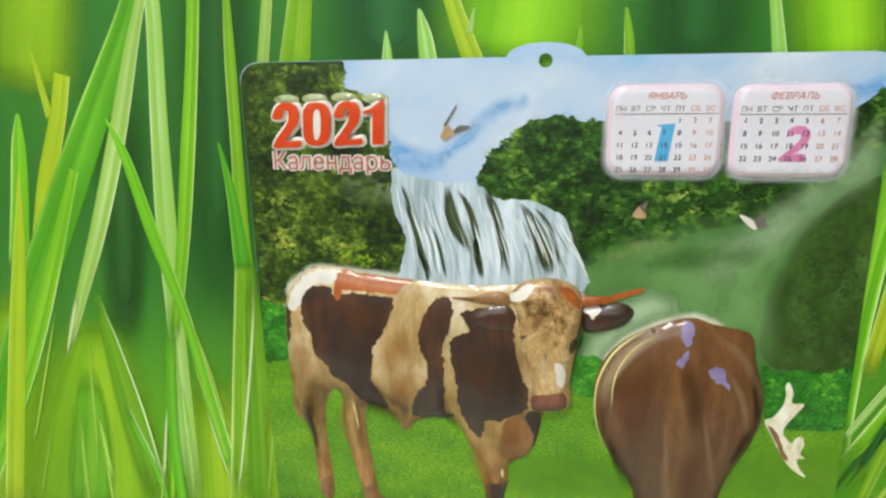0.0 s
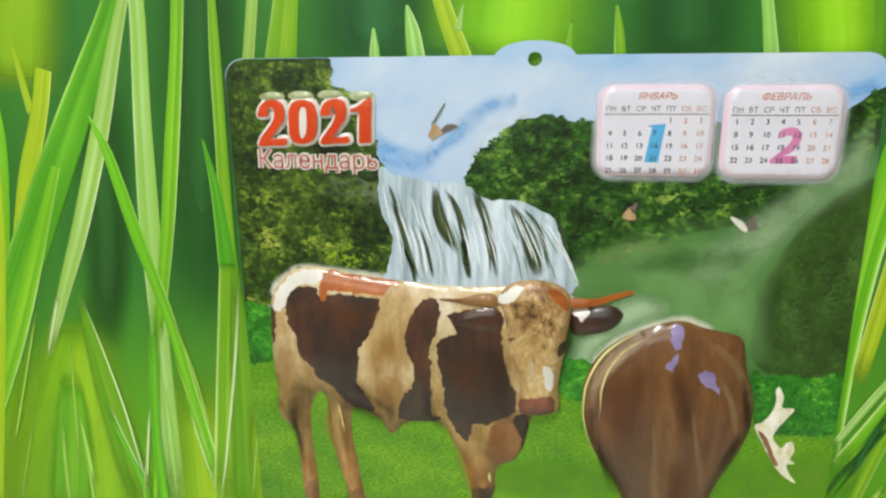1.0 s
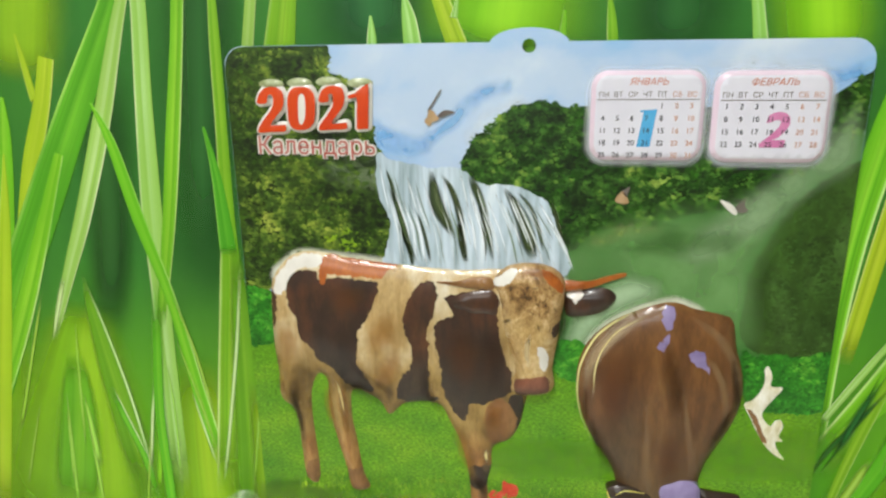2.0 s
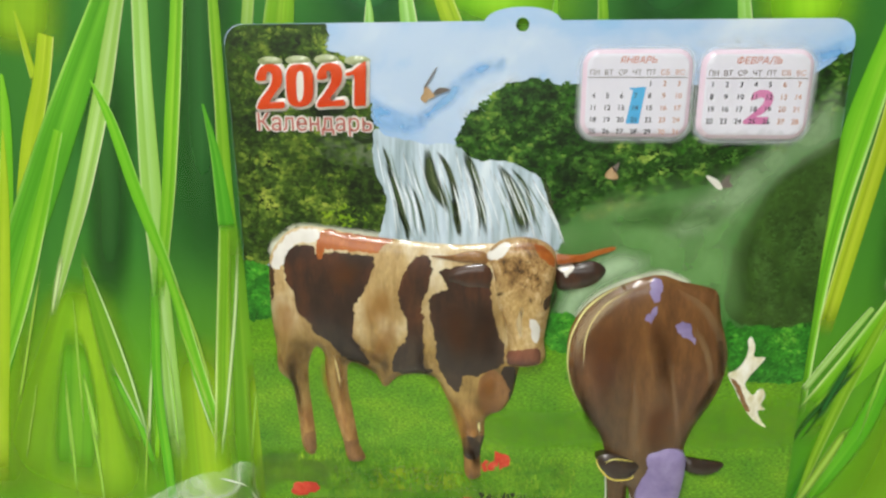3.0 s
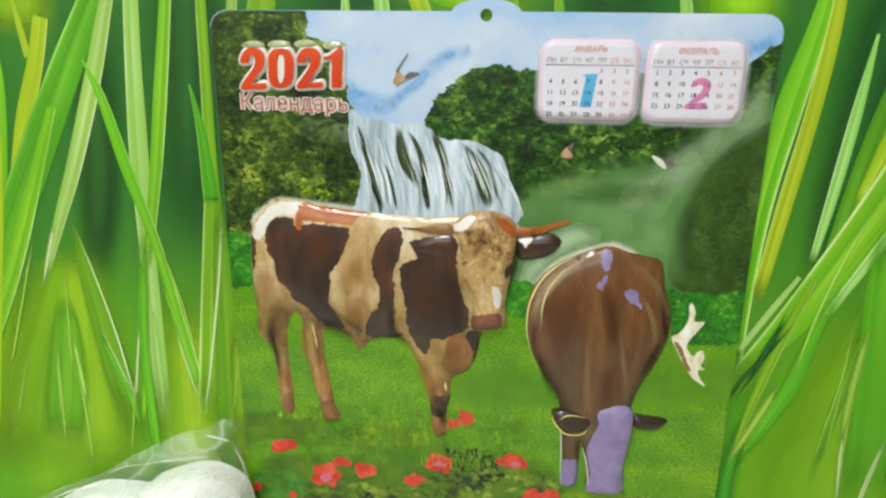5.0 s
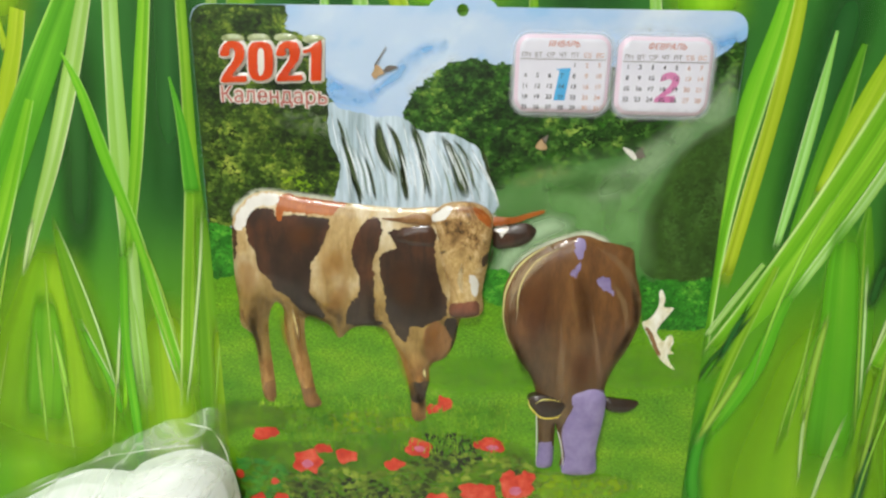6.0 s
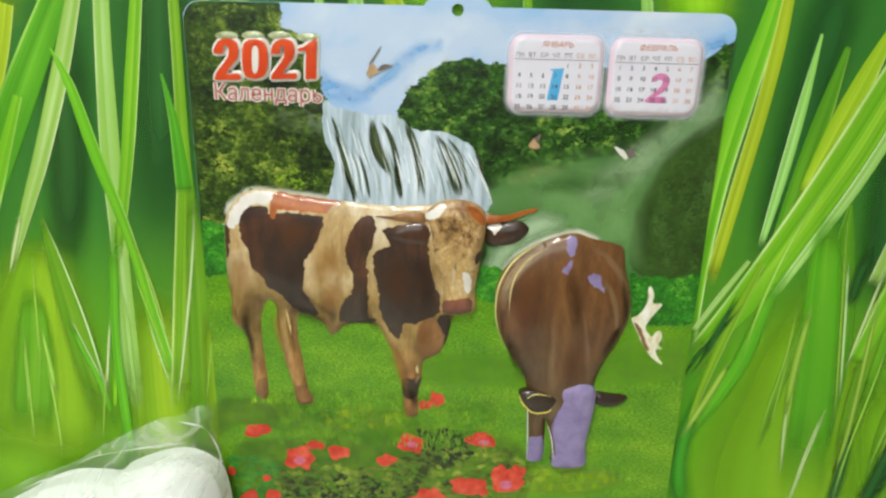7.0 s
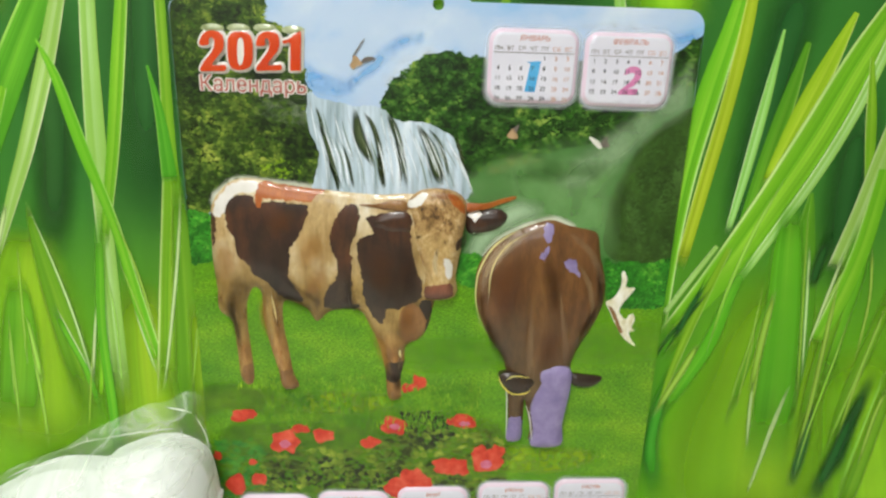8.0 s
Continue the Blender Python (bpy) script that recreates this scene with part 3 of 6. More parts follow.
blade([(246.5, -276.2, 4.4), (247.0, -230.3, 9.3), (250.1, -184.6, 4.1)], STREAK, "grass_streak")
blade([(259.8, -364.8, 1.4), (267.1, -316.3, 2.7), (276.2, -261.8, 1.3)], GLINT, "grass_streak")
blade([(283.8, -262.8, 1.7), (274.9, -199.5, 2.9), (267.6, -151.6, 2.8)], GLINT, "grass_streak")
blade([(281.9, -236.3, 1.7), (287.3, -199.2, 3.3), (293.8, -157.2, 3.2)], GLINT, "grass_streak")
blade([(313.4, -328.1, 1.8), (320.7, -284.0, 3.1), (329.7, -227.9, 3.0), (334.2, -193.3, 2.1)], STREAK, "grass_streak")
blade([(332.9, -365.5, 2.3), (339.1, -306.5, 3.1), (346.5, -244.0, 2.6)], STREAK, "grass_streak")
blade([(320.2, -247.2, 2.1), (320.0, -193.7, 3.3), (312.0, -150.2, 2.8)], STREAK, "grass_streak")
blade([(291.5, -326.1, 3.6), (294.4, -284.8, 5.3), (294.3, -221.9, 5.1), (294.0, -172.3, 3.3)], STREAK, "grass_streak")
blade([(312.7, -374.4, 20.9), (323.0, -325.2, 18.0), (331.6, -273.7, 8.7)], DARKBLUR, "grass_streak")
blade([(275.7, -188.3, 10.3), (276.8, -168.5, 14.3), (281.5, -142.7, 12.0)], DARKBLUR, "grass_streak")
blade([(181.3, -232.2, 6.3), (188.5, -208.9, 8.3), (199.0, -181.7, 4.1)], DARKBLUR, "grass_streak")
# the rest of the mural, beyond the calendar's surroundings
rng = random.Random(21)
for i in range(70):
    side = rng.choice((-1, 1))
    x, z, w = side * rng.uniform(430, 1500), rng.uniform(-900, 700), rng.uniform(14, 40)
    ln, a = rng.uniform(300, 700), radians(rng.gauss(0, 14))
    dx, dz = math.sin(a) * ln, math.cos(a) * ln
    blade([(x - dx / 2, z - dz / 2, w), (x + rng.uniform(-20, 20), z, w), (x + dx / 2, z + dz / 2, 2)], rng.choice((BLADE, PALE, YELLOW, DEEP, BLUR)))

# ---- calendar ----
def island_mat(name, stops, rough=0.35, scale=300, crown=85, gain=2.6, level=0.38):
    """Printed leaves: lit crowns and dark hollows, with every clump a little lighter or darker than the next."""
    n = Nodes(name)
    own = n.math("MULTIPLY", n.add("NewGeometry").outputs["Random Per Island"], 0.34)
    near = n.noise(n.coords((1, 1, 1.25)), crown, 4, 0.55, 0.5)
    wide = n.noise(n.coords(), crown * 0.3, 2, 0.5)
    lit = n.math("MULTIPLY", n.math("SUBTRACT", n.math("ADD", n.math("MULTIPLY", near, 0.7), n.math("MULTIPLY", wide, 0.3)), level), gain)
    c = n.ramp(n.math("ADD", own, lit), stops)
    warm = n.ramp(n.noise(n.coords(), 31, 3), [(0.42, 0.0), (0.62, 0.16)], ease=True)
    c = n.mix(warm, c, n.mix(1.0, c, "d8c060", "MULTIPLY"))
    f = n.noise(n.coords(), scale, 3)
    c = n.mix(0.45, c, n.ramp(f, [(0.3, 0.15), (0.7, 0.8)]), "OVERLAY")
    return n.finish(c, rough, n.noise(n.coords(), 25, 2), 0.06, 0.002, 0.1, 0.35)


def haze_mat(name, stops, reach, most=1.0, scale=20, patchy=0.5):
    """A tint in the print that melts away towards its outline."""
    n = Nodes(name)
    v = n.coords()
    c = n.ramp(n.noise(v, scale, 4), stops)
    a = n.add("Attribute")
    a.attribute_name = "rim"
    fade = n.ramp(n.math("DIVIDE", a.outputs["Fac"], reach), [(0.0, 0.0), (1.0, most)], ease=True)
    holes = n.ramp(n.noise(v, scale * 1.7, 4), [(0.25, 1.0 - patchy), (0.65, 1.0)], ease=True)
    n.finish(c, 0.3, n.noise(v, 25, 2), 0.06, 0.002, 0.1, 0.35)
    soft_edge(n, n.math("MULTIPLY", fade, holes))
    return n.mat


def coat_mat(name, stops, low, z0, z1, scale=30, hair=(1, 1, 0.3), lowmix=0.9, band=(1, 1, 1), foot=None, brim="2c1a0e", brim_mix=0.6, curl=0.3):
    """Printed hide: short hair strokes, tonal patches at two scales, a second tone in the lower part of the print, a
    third in the shanks, and a darker contour along the underside; lower tone and contour are shading put into the
    print's colour."""
    n = Nodes(name)
    mottled = n.math("ADD", n.math("MULTIPLY", n.noise(n.coords(band), scale, 5, 0.55, curl), 0.6), n.math("MULTIPLY", n.noise(n.coords(hair), scale * 5, 4, 0.6, curl), 0.4))
    c = n.ramp(mottled, stops)
    sep = n.add("SeparateXYZ")
    n.link(n.coords(), sep.inputs[0])
    wander = n.math("MULTIPLY", n.math("SUBTRACT", n.noise(n.coords(), 26, 4), 0.5), 1.3)

    def below(a, b):
        return n.math("ADD", n.math("DIVIDE", n.math("SUBTRACT", sep.outputs[2], a), b - a), wander)
    c = n.mix(n.ramp(below(z0, z1), [(0.1, 0.0), (0.9, lowmix)], ease=True), c, n.ramp(mottled, low))
    if foot:
        c = n.mix(n.ramp(below(-0.215, -0.25), [(0.1, 0.0), (0.9, 0.95)], ease=True), c, n.ramp(n.noise(n.coords((1.5, 1, 0.5)), scale * 2.4, 4), foot))
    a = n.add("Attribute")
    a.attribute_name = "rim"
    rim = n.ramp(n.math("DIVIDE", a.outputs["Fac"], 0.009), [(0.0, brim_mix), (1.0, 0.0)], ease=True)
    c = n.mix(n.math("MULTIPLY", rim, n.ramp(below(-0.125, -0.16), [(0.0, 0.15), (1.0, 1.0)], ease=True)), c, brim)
    c = n.mix(0.22, c, n.ramp(n.noise(n.coords(hair), 700, 3), [(0.3, 0.2), (0.7, 0.75)]), "OVERLAY")
    return n.finish(c, 0.38, n.noise(n.coords(), 80, 4), 0.1, 0.001, 0.32, 0.45)


def sky_mat():
    n = Nodes("printed_sky")
    cloud = n.noise(n.coords((1, 1, 1.5)), 13, 5, 0.5, 0.4)
    c = n.ramp(cloud, [(0.34, "8fbce8"), (0.44, "a6c4ea"), (0.55, "b9cdea"), (0.72, "cfdcee")], ease=True)
    return n.finish(c, 0.25, n.noise(n.coords(), 25, 2), 0.06, 0.002, 0.5)


SKY = sky_mat()
CLOUD = haze_mat("printed_cloud", [(0.3, "e4eaf2"), (0.7, "f6f8fa")], 0.012, 0.7, 30, 0.3)
AZURE = haze_mat("printed_blue_gap", [(0.3, "58a8ea"), (0.7, "86c0f0")], 0.0068, 0.6, 45, 0.8)
FOREST = print_mat("printed_forest", [(0.3, "142408"), (0.48, "26400c"), (0.62, "3a5a12"), (0.8, "58761c")], 60, 8, fine=(5, 0.5))
TREE = print_mat("printed_tree", [(0.3, "0d2207"), (0.48, "1a3f0c"), (0.62, "285712"), (0.8, "3f7418")], 80, 8, fine=(5, 0.5))
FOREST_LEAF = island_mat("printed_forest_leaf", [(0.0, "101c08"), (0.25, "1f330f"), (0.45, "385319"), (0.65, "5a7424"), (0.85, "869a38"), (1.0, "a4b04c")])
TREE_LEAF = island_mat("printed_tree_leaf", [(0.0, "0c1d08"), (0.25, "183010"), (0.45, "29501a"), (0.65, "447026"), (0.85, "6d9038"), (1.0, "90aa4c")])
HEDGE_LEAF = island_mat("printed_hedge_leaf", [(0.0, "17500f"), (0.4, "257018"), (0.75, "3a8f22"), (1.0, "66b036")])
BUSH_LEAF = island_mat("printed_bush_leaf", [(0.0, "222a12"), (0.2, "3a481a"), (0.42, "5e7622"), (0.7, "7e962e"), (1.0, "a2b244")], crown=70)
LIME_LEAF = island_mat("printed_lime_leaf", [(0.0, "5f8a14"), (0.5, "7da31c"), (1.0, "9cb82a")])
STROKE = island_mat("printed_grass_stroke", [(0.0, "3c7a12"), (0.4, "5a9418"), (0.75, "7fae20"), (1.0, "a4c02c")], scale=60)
MIST = print_mat("printed_mist_hill", [(0.25, "2c5824"), (0.5, "407034"), (0.75, "58904a")], 12, 4, rough=0.3)
CLIFF = print_mat("printed_cliff", [(0.3, "243c14"), (0.55, "34521c"), (0.75, "466530")], 25, 6, (1, 1, 0.5), fine=(6, 0.4))
FOG = haze_mat("printed_fog", [(0.3, "669a52"), (0.7, "8ebc78")], 0.02, 0.66, 16, 0.55)
BRIGHT_FOG = haze_mat("printed_bright_fog", [(0.3, "a2c496"), (0.7, "c2dcb8")], 0.013, 0.85, 18, 0.3)
BEAM = haze_mat("printed_beam", [(0.3, "8aab7c"), (0.7, "a3bf96")], 0.012, 0.65, 30, 0.5)
HEDGE = print_mat("printed_hedge", [(0.3, "174a0e"), (0.5, "26701a"), (0.7, "3c8a24")], 160, 6, fine=(4, 0.4))
LAWN = print_mat("printed_lawn", [(0.25, "447e10"), (0.5, "5e9412"), (0.75, "7ca81a")], 22, 8, (1, 1, 2.0), fine=(22, 0.5))
LAWN_LIGHT = haze_mat("printed_lawn_light", [(0.3, "7ea618"), (0.7, "9cb828")], 0.007, 0.75, 90, 0.7)
LAWN_DARK = haze_mat("printed_lawn_dark", [(0.3, "44641c"), (0.7, "58742a")], 0.007, 0.45, 90, 0.6)
WATER = print_mat("printed_waterfall", [(0.3, "8698a0"), (0.43, "adbfcc"), (0.55, "c9d8e8"), (0.7, "eaf2fa")], 130, 5, (1, 1, 0.08), spin=-0.2)
ROCK = blade_mat("printed_rock_streak", "4c5a38", "2c3a20", "34421f", "4e5c36", soft=0.6, fade=0.25, contrast=0.6)
MOSS = blade_mat("printed_moss_streak", "8a9a6a", "7c8c5c", "74845a", "94a47a", soft=0.9, fade=0.35, contrast=0.6, most=0.35)
GREYROCK = blade_mat("printed_wet_streak", "869684", "76886f", "6a7c62", "8c9c8a", soft=0.8, fade=0.35, contrast=0.5)
FOAM = blade_mat("printed_foam_streak", "eef4fa", "e6eef8", "f2f6fa", "dce8f2", soft=0.7, fade=0.3, contrast=0.2)
WHITE = print_mat("card_white", [(0.3, "d6d4e4"), (0.7, "e0deec")], 30, 3, coat=0.2)
CARD_RIM = print_mat("card_rim", [(0.3, "dcc4d8"), (0.7, "e4d4e4")], 30, 3)
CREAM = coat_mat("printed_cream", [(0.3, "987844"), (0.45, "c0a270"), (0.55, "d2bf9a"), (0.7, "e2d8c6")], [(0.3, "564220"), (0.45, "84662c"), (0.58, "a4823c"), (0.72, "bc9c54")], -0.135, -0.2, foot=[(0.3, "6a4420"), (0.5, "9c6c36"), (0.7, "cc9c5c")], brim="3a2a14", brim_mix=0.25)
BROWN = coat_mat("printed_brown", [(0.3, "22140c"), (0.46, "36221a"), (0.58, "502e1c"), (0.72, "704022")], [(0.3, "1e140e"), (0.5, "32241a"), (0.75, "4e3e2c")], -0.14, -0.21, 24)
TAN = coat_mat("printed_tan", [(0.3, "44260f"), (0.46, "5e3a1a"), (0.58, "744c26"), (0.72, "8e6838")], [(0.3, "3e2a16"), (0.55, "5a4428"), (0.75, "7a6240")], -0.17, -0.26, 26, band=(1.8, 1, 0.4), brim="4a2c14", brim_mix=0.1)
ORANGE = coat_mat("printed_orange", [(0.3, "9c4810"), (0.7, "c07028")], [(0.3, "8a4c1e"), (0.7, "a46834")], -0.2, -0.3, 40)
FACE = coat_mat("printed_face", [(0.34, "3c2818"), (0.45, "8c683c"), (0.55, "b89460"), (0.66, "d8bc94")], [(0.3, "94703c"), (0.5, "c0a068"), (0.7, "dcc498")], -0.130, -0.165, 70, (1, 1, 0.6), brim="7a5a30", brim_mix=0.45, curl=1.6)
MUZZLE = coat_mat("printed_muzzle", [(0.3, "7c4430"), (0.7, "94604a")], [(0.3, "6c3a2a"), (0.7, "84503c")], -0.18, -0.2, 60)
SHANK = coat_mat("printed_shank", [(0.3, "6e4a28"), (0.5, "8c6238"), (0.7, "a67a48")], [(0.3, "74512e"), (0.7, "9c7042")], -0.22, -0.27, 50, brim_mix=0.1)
CLEAN = print_mat("printed_white", [(0.3, "d4cec8"), (0.7, "e6e2de")], 60, 4)
LILAC = print_mat("printed_lilac", [(0.3, "7a6c9a"), (0.7, "9a8cb8")], 70, 4)
TUFT = print_mat("printed_tuft", [(0.3, "c8be90"), (0.5, "e4deca"), (0.7, "f4f2ea")], 260, 5, (1, 1, 0.4))
GLOW = print_mat("printed_yellow_rim", [(0.3, "e8cc3c"), (0.7, "f4ea90")], 120, 3)
GREY = print_mat("printed_grey", [(0.3, "5a5350"), (0.7, "7c726c")], 120, 3)
BUFF = print_mat("printed_buff", [(0.3, "a08058"), (0.7, "c4a684")], 160, 3)
RED = print_mat("printed_red", [(0.3, "c83a10"), (0.7, "d64c1a")], 40, 3)
ROSE = print_mat("printed_title_red", [(0.3, "a8544c"), (0.7, "bc7068")], 80, 3)
PETAL = print_mat("printed_petal", [(0.3, "b02a1c"), (0.5, "cc3e2a"), (0.7, "dc6048")], 110, 4)
PETAL_PINK = print_mat("printed_petal_heart", [(0.3, "c0506e"), (0.7, "cc7a9a")], 160, 4)
INK = print_mat("black_ink", [(0.3, "3c3c46"), (0.7, "50505a")], 200, 2)
RED_INK = print_mat("red_ink", [(0.3, "bc5a34"), (0.7, "cc7850")], 200, 2)
PALE_RED = print_mat("pale_red_ink", [(0.3, "c48a70"), (0.7, "cfa08a")], 200, 2)
BLUE = print_mat("blue_ink", [(0.3, "4aa0d8"), (0.7, "5cb0e2")], 60, 2)
PINK = print_mat("pink_ink", [(0.3, "cc74a8"), (0.7, "d68cb8")], 60, 2)

BASE = -0.485
calendar = tagged(new("calendar"), "glossy embossed calendar with a printed meadow, against the wall", "calendar")
calendar.location = (0, 0, ZH + BASE)


def cal(name, mesh, material, label="", parent=None):
    """A part of the calendar, in metres from its hanging hole."""
    return part(name, mesh, material, parent or calendar, label, (0, 0, 0) if parent else (0, 0, -BASE))


W, ZT, FRONT = 0.1695, 0.0017, -0.0036
tab = [(0.0185 * math.cos(a) * (1.0 + 0.12 * (1 - math.sin(a)) ** 2), ZT + 0.0074 * math.sin(a) ** 0.8) for a in np.linspace(0.02, math.pi - 0.02, 24)]
body = rounded(-W, BASE, W, ZT, 0.011)
outline = np.array([*body[:7], *tab, *body[7:]])
hole = np.array([(0.0036 * math.cos(a), 0.0036 * math.sin(a)) for a in np.linspace(0, 2 * math.pi, 20)[:-1]])
cal("sheet", panel(dense(outline, 0.006), FRONT, None, 0.012, [hole], skirt=0.0004), SKY, "pale blue plastic sheet with a hanging hole")


def flat(name, loop, k, material, label="", rise=None, step=0.006, **kw):
    return cal(name, panel(dense(loop, step), FRONT - 0.0001 * k, rise, step, **kw), material, label)


def stroke(rows, k, material, name):
    """A soft printed stroke on the sheet."""
    return cal(name, blade_mesh(rows, FRONT - 0.00005 * k), material)


def clumps(name, loop, k, material, count, size, seed, tall=0.75):
    """Many small ragged clumps of leaves inside a loop, joined."""
    gen = np.random.default_rng(seed)
    lo, hi = loop.min(0), loop.max(0)
    q = gen.uniform(lo, hi, (count * 3, 2))
    q = q[inside(q, loop) & inside(q, outline)]
    q = q[gap_to(q, outline) > size[1]][:count]
    bm = bmesh.new()
    for i, (x, z) in enumerate(q):
        r, n, turn = gen.uniform(*size), 11, gen.uniform(0, 6.28)
        y = FRONT - 0.0001 * k - 0.00000015 * i
        mid = bm.verts.new((x, y, z))
        ring = []
        for j in range(n):
            a, rr = turn + j * 6.283 / n, r * gen.uniform(0.3, 1.25)
            ring.append(bm.verts.new((x + rr * math.cos(a), y, z + rr * tall * math.sin(a))))
        for j in range(n):
            f = bm.faces.new((mid, ring[j], ring[(j + 1) % n]))
            f.smooth = True
    return tagged(cal(name, bm, material), kind="stuff")


def tufts(name, x0, z0, x1, z1, k, material, count, tall, seed):
    """Short printed grass strokes, joined."""
    gen = np.random.default_rng(seed)
    bm = bmesh.new()
    for i in range(count):
        x, z, h, w = gen.uniform(x0, x1), gen.uniform(z0, z1), gen.uniform(*tall), gen.uniform(0.0002, 0.0006)
        dx, y = gen.normal(0, 0.25) * h, FRONT - 0.0001 * k - 0.0000005 * i
        bm.faces.new([bm.verts.new(p) for p in ((x - w, y, z), (x + w, y, z), (x + w * 0.3 + dx, y, z + h))])
    return tagged(cal(name, bm, material), kind="stuff")


def to_edge(points):
    """Carries a loop that nears the sheet's side right up to it."""
    p = np.array(points, float)
    p[:, 1] = np.where(p[:, 1] > -1.5, p[:, 1] + 3, p[:, 1])
    p[:, 0] = np.where(np.abs(p[:, 0]) > 160, p[:, 0] + 7 * np.sign(p[:, 0]), p[:, 0])
    return p


def trim(loop):
    loop[:, 0] = np.clip(loop[:, 0], -W + 0.00015, W - 0.00015)
    loop[:, 1] = np.minimum(loop[:, 1], ZT - 0.00015)
    mid = np.stack([np.sign(loop[:, 0]) * (W - 0.0114), np.full(len(loop), ZT - 0.0114)], 1)
    off = loop - mid
    far = np.hypot(off[:, 0], off[:, 1])
    corner = (off[:, 0] * np.sign(loop[:, 0]) > 0) & (off[:, 1] > 0) & (far > 0.011)
    loop[corner] = (mid + off / far[:, None] * 0.011)[corner]
    return loop


def rough_loop(points, amount=0.0012, pitch=0.006, n=4, seed=0):
    return trim(ragged(dense(spline(to_edge(points), n), 0.003), amount, pitch, seed))


# sky
flat("blue_gap", trim(grow(rough_loop([(-57.3, -48.3), (-49.7, -43.5), (-41.7, -37.4), (-36.6, -30.8), (-28.2, -23.6), (-18.2, -19.0), (-9.9, -17.1), (-10.5, -22.2), (-18.1, -24.8), (-24.8, -28.1), (-31.5, -34.0), (-38.3, -40.7), (-45.2, -46.1), (-52.2, -50.9)], 0.0016, 0.006), 0.0035)), 0.4, AZURE, step=0.0016)
flat("blue_gap", trim(grow(rough_loop([(-84.2, -37.9), (-78.1, -43.8), (-68.4, -46.4), (-57.4, -49.0), (-54.7, -55.0), (-64.5, -57.9), (-75.0, -56.3), (-82.7, -54.1)], 0.0016, 0.006), 0.0035)), 0.4, AZURE, step=0.0016)
flat("blue_gap", trim(grow(rough_loop([(146.2, -17.5), (152.5, -14.4), (162.1, -11.3), (167.2, -10.7), (167.5, -17.3), (159.3, -19.2), (153.1, -22.9), (148.5, -23.6)], 0.0016, 0.006), 0.0035)), 0.4, AZURE, step=0.0016)
flat("cloud", rough_loop([(-36.6, -44.7), (-30.5, -37.3), (-23.7, -31.3), (-16.4, -28.0), (-8.1, -24.7), (0.2, -24.0), (11.9, -26.5), (20.2, -28.7), (12.0, -29.7), (5.4, -31.1), (-2.9, -35.4), (-12.9, -37.8), (-21.3, -42.2), (-24.7, -48.9), (-31.5, -54.0), (-37.3, -52.7)], 0.002, 0.007), 0.6, CLOUD, step=0.002)
flat("cloud", rough_loop([(89.5, -7.9), (114.0, -4.8), (144.8, -6.5), (151.5, -11.3), (149.2, -16.8), (90.0, -14.1)], 0.002, 0.007), 0.6, CLOUD, step=0.002)

# hills, trees and water
flat("mist_hill", rough_loop([(6.6, -96.4), (36.1, -67.2), (79.2, -57.5), (147.0, -45.2), (159.5, -39.4), (169.4, -35.2), (168.7, -45.0), (169.9, -85.8), (168.0, -123.0), (167.2, -169.0), (119.1, -178.9), (57.5, -186.5), (-7.9, -190.8), (-21.6, -117.1)], 0.0005), 1, MIST)
hill = rough_loop([(-35.9, -65.2), (-31.8, -54.2), (-25.6, -44.9), (-18.2, -47.0), (-15.2, -40.3), (-8.4, -32.8), (8.0, -28.3), (16.9, -31.8), (37.3, -30.6), (91.1, -31.2), (137.5, -32.5), (154.9, -24.2), (160.8, -14.6), (168.2, -10.7), (168.7, -21.5), (167.0, -36.6), (146.5, -62.5), (121.0, -80.9), (90.2, -87.8), (67.3, -94.7), (40.5, -98.6), (22.6, -112.2), (9.5, -89.8), (-9.3, -77.5), (-24.9, -74.6)])
flat("tree_hill", hill, 2, TREE)
clumps("tree_leaves", hill, 2.2, TREE_LEAF, 2600, (0.0006, 0.0026), 4)
flat("pale_slope", spline([(30.6, -104.9), (55.2, -91.8), (76.0, -92.9), (82.2, -97.4), (58.9, -104.5), (41.0, -110.0)]), 3, haze_mat("printed_slope", [(0.3, "8f9a52"), (0.7, "aab26a")], 0.006, 0.7, 120, 0.8), step=0.003)
flat("fog", spline([(10.1, -112.7), (34.3, -95.6), (66.5, -82.1), (103.5, -75.2), (136.6, -71.6), (139.4, -95.8), (131.3, -124.5), (132.8, -166.0), (88.1, -173.9), (37.6, -173.4), (15.7, -142.9)]), 6.8, FOG, step=0.004)
flat("fog", spline([(20.0, -168.3), (23.0, -152.8), (33.1, -137.3), (44.9, -126.6), (61.9, -121.6), (79.6, -128.3), (75.2, -140.2), (60.0, -147.5), (46.6, -159.4), (36.6, -177.3), (25.8, -179.0)]), 6.9, BRIGHT_FOG, step=0.003)
flat("far_wood", rough_loop([(50.8, -108.3), (63.9, -99.5), (77.1, -94.6), (90.5, -96.0), (107.0, -93.8), (119.0, -98.7), (115.2, -110.0), (98.7, -113.3), (75.2, -115.8), (58.1, -115.3)], 0.002, 0.008), 6.95, haze_mat("printed_far_wood", [(0.3, "3a6628"), (0.7, "528438")], 0.01, 0.5, 50, 0.5), step=0.003)
cliff = rough_loop([(125.2, -164.7), (121.0, -131.4), (125.6, -111.9), (137.0, -86.6), (150.3, -71.3), (169.8, -56.4), (169.9, -85.8), (168.6, -116.6), (167.6, -167.3)], 0.0008)
flat("cliff", cliff, 5, CLIFF)
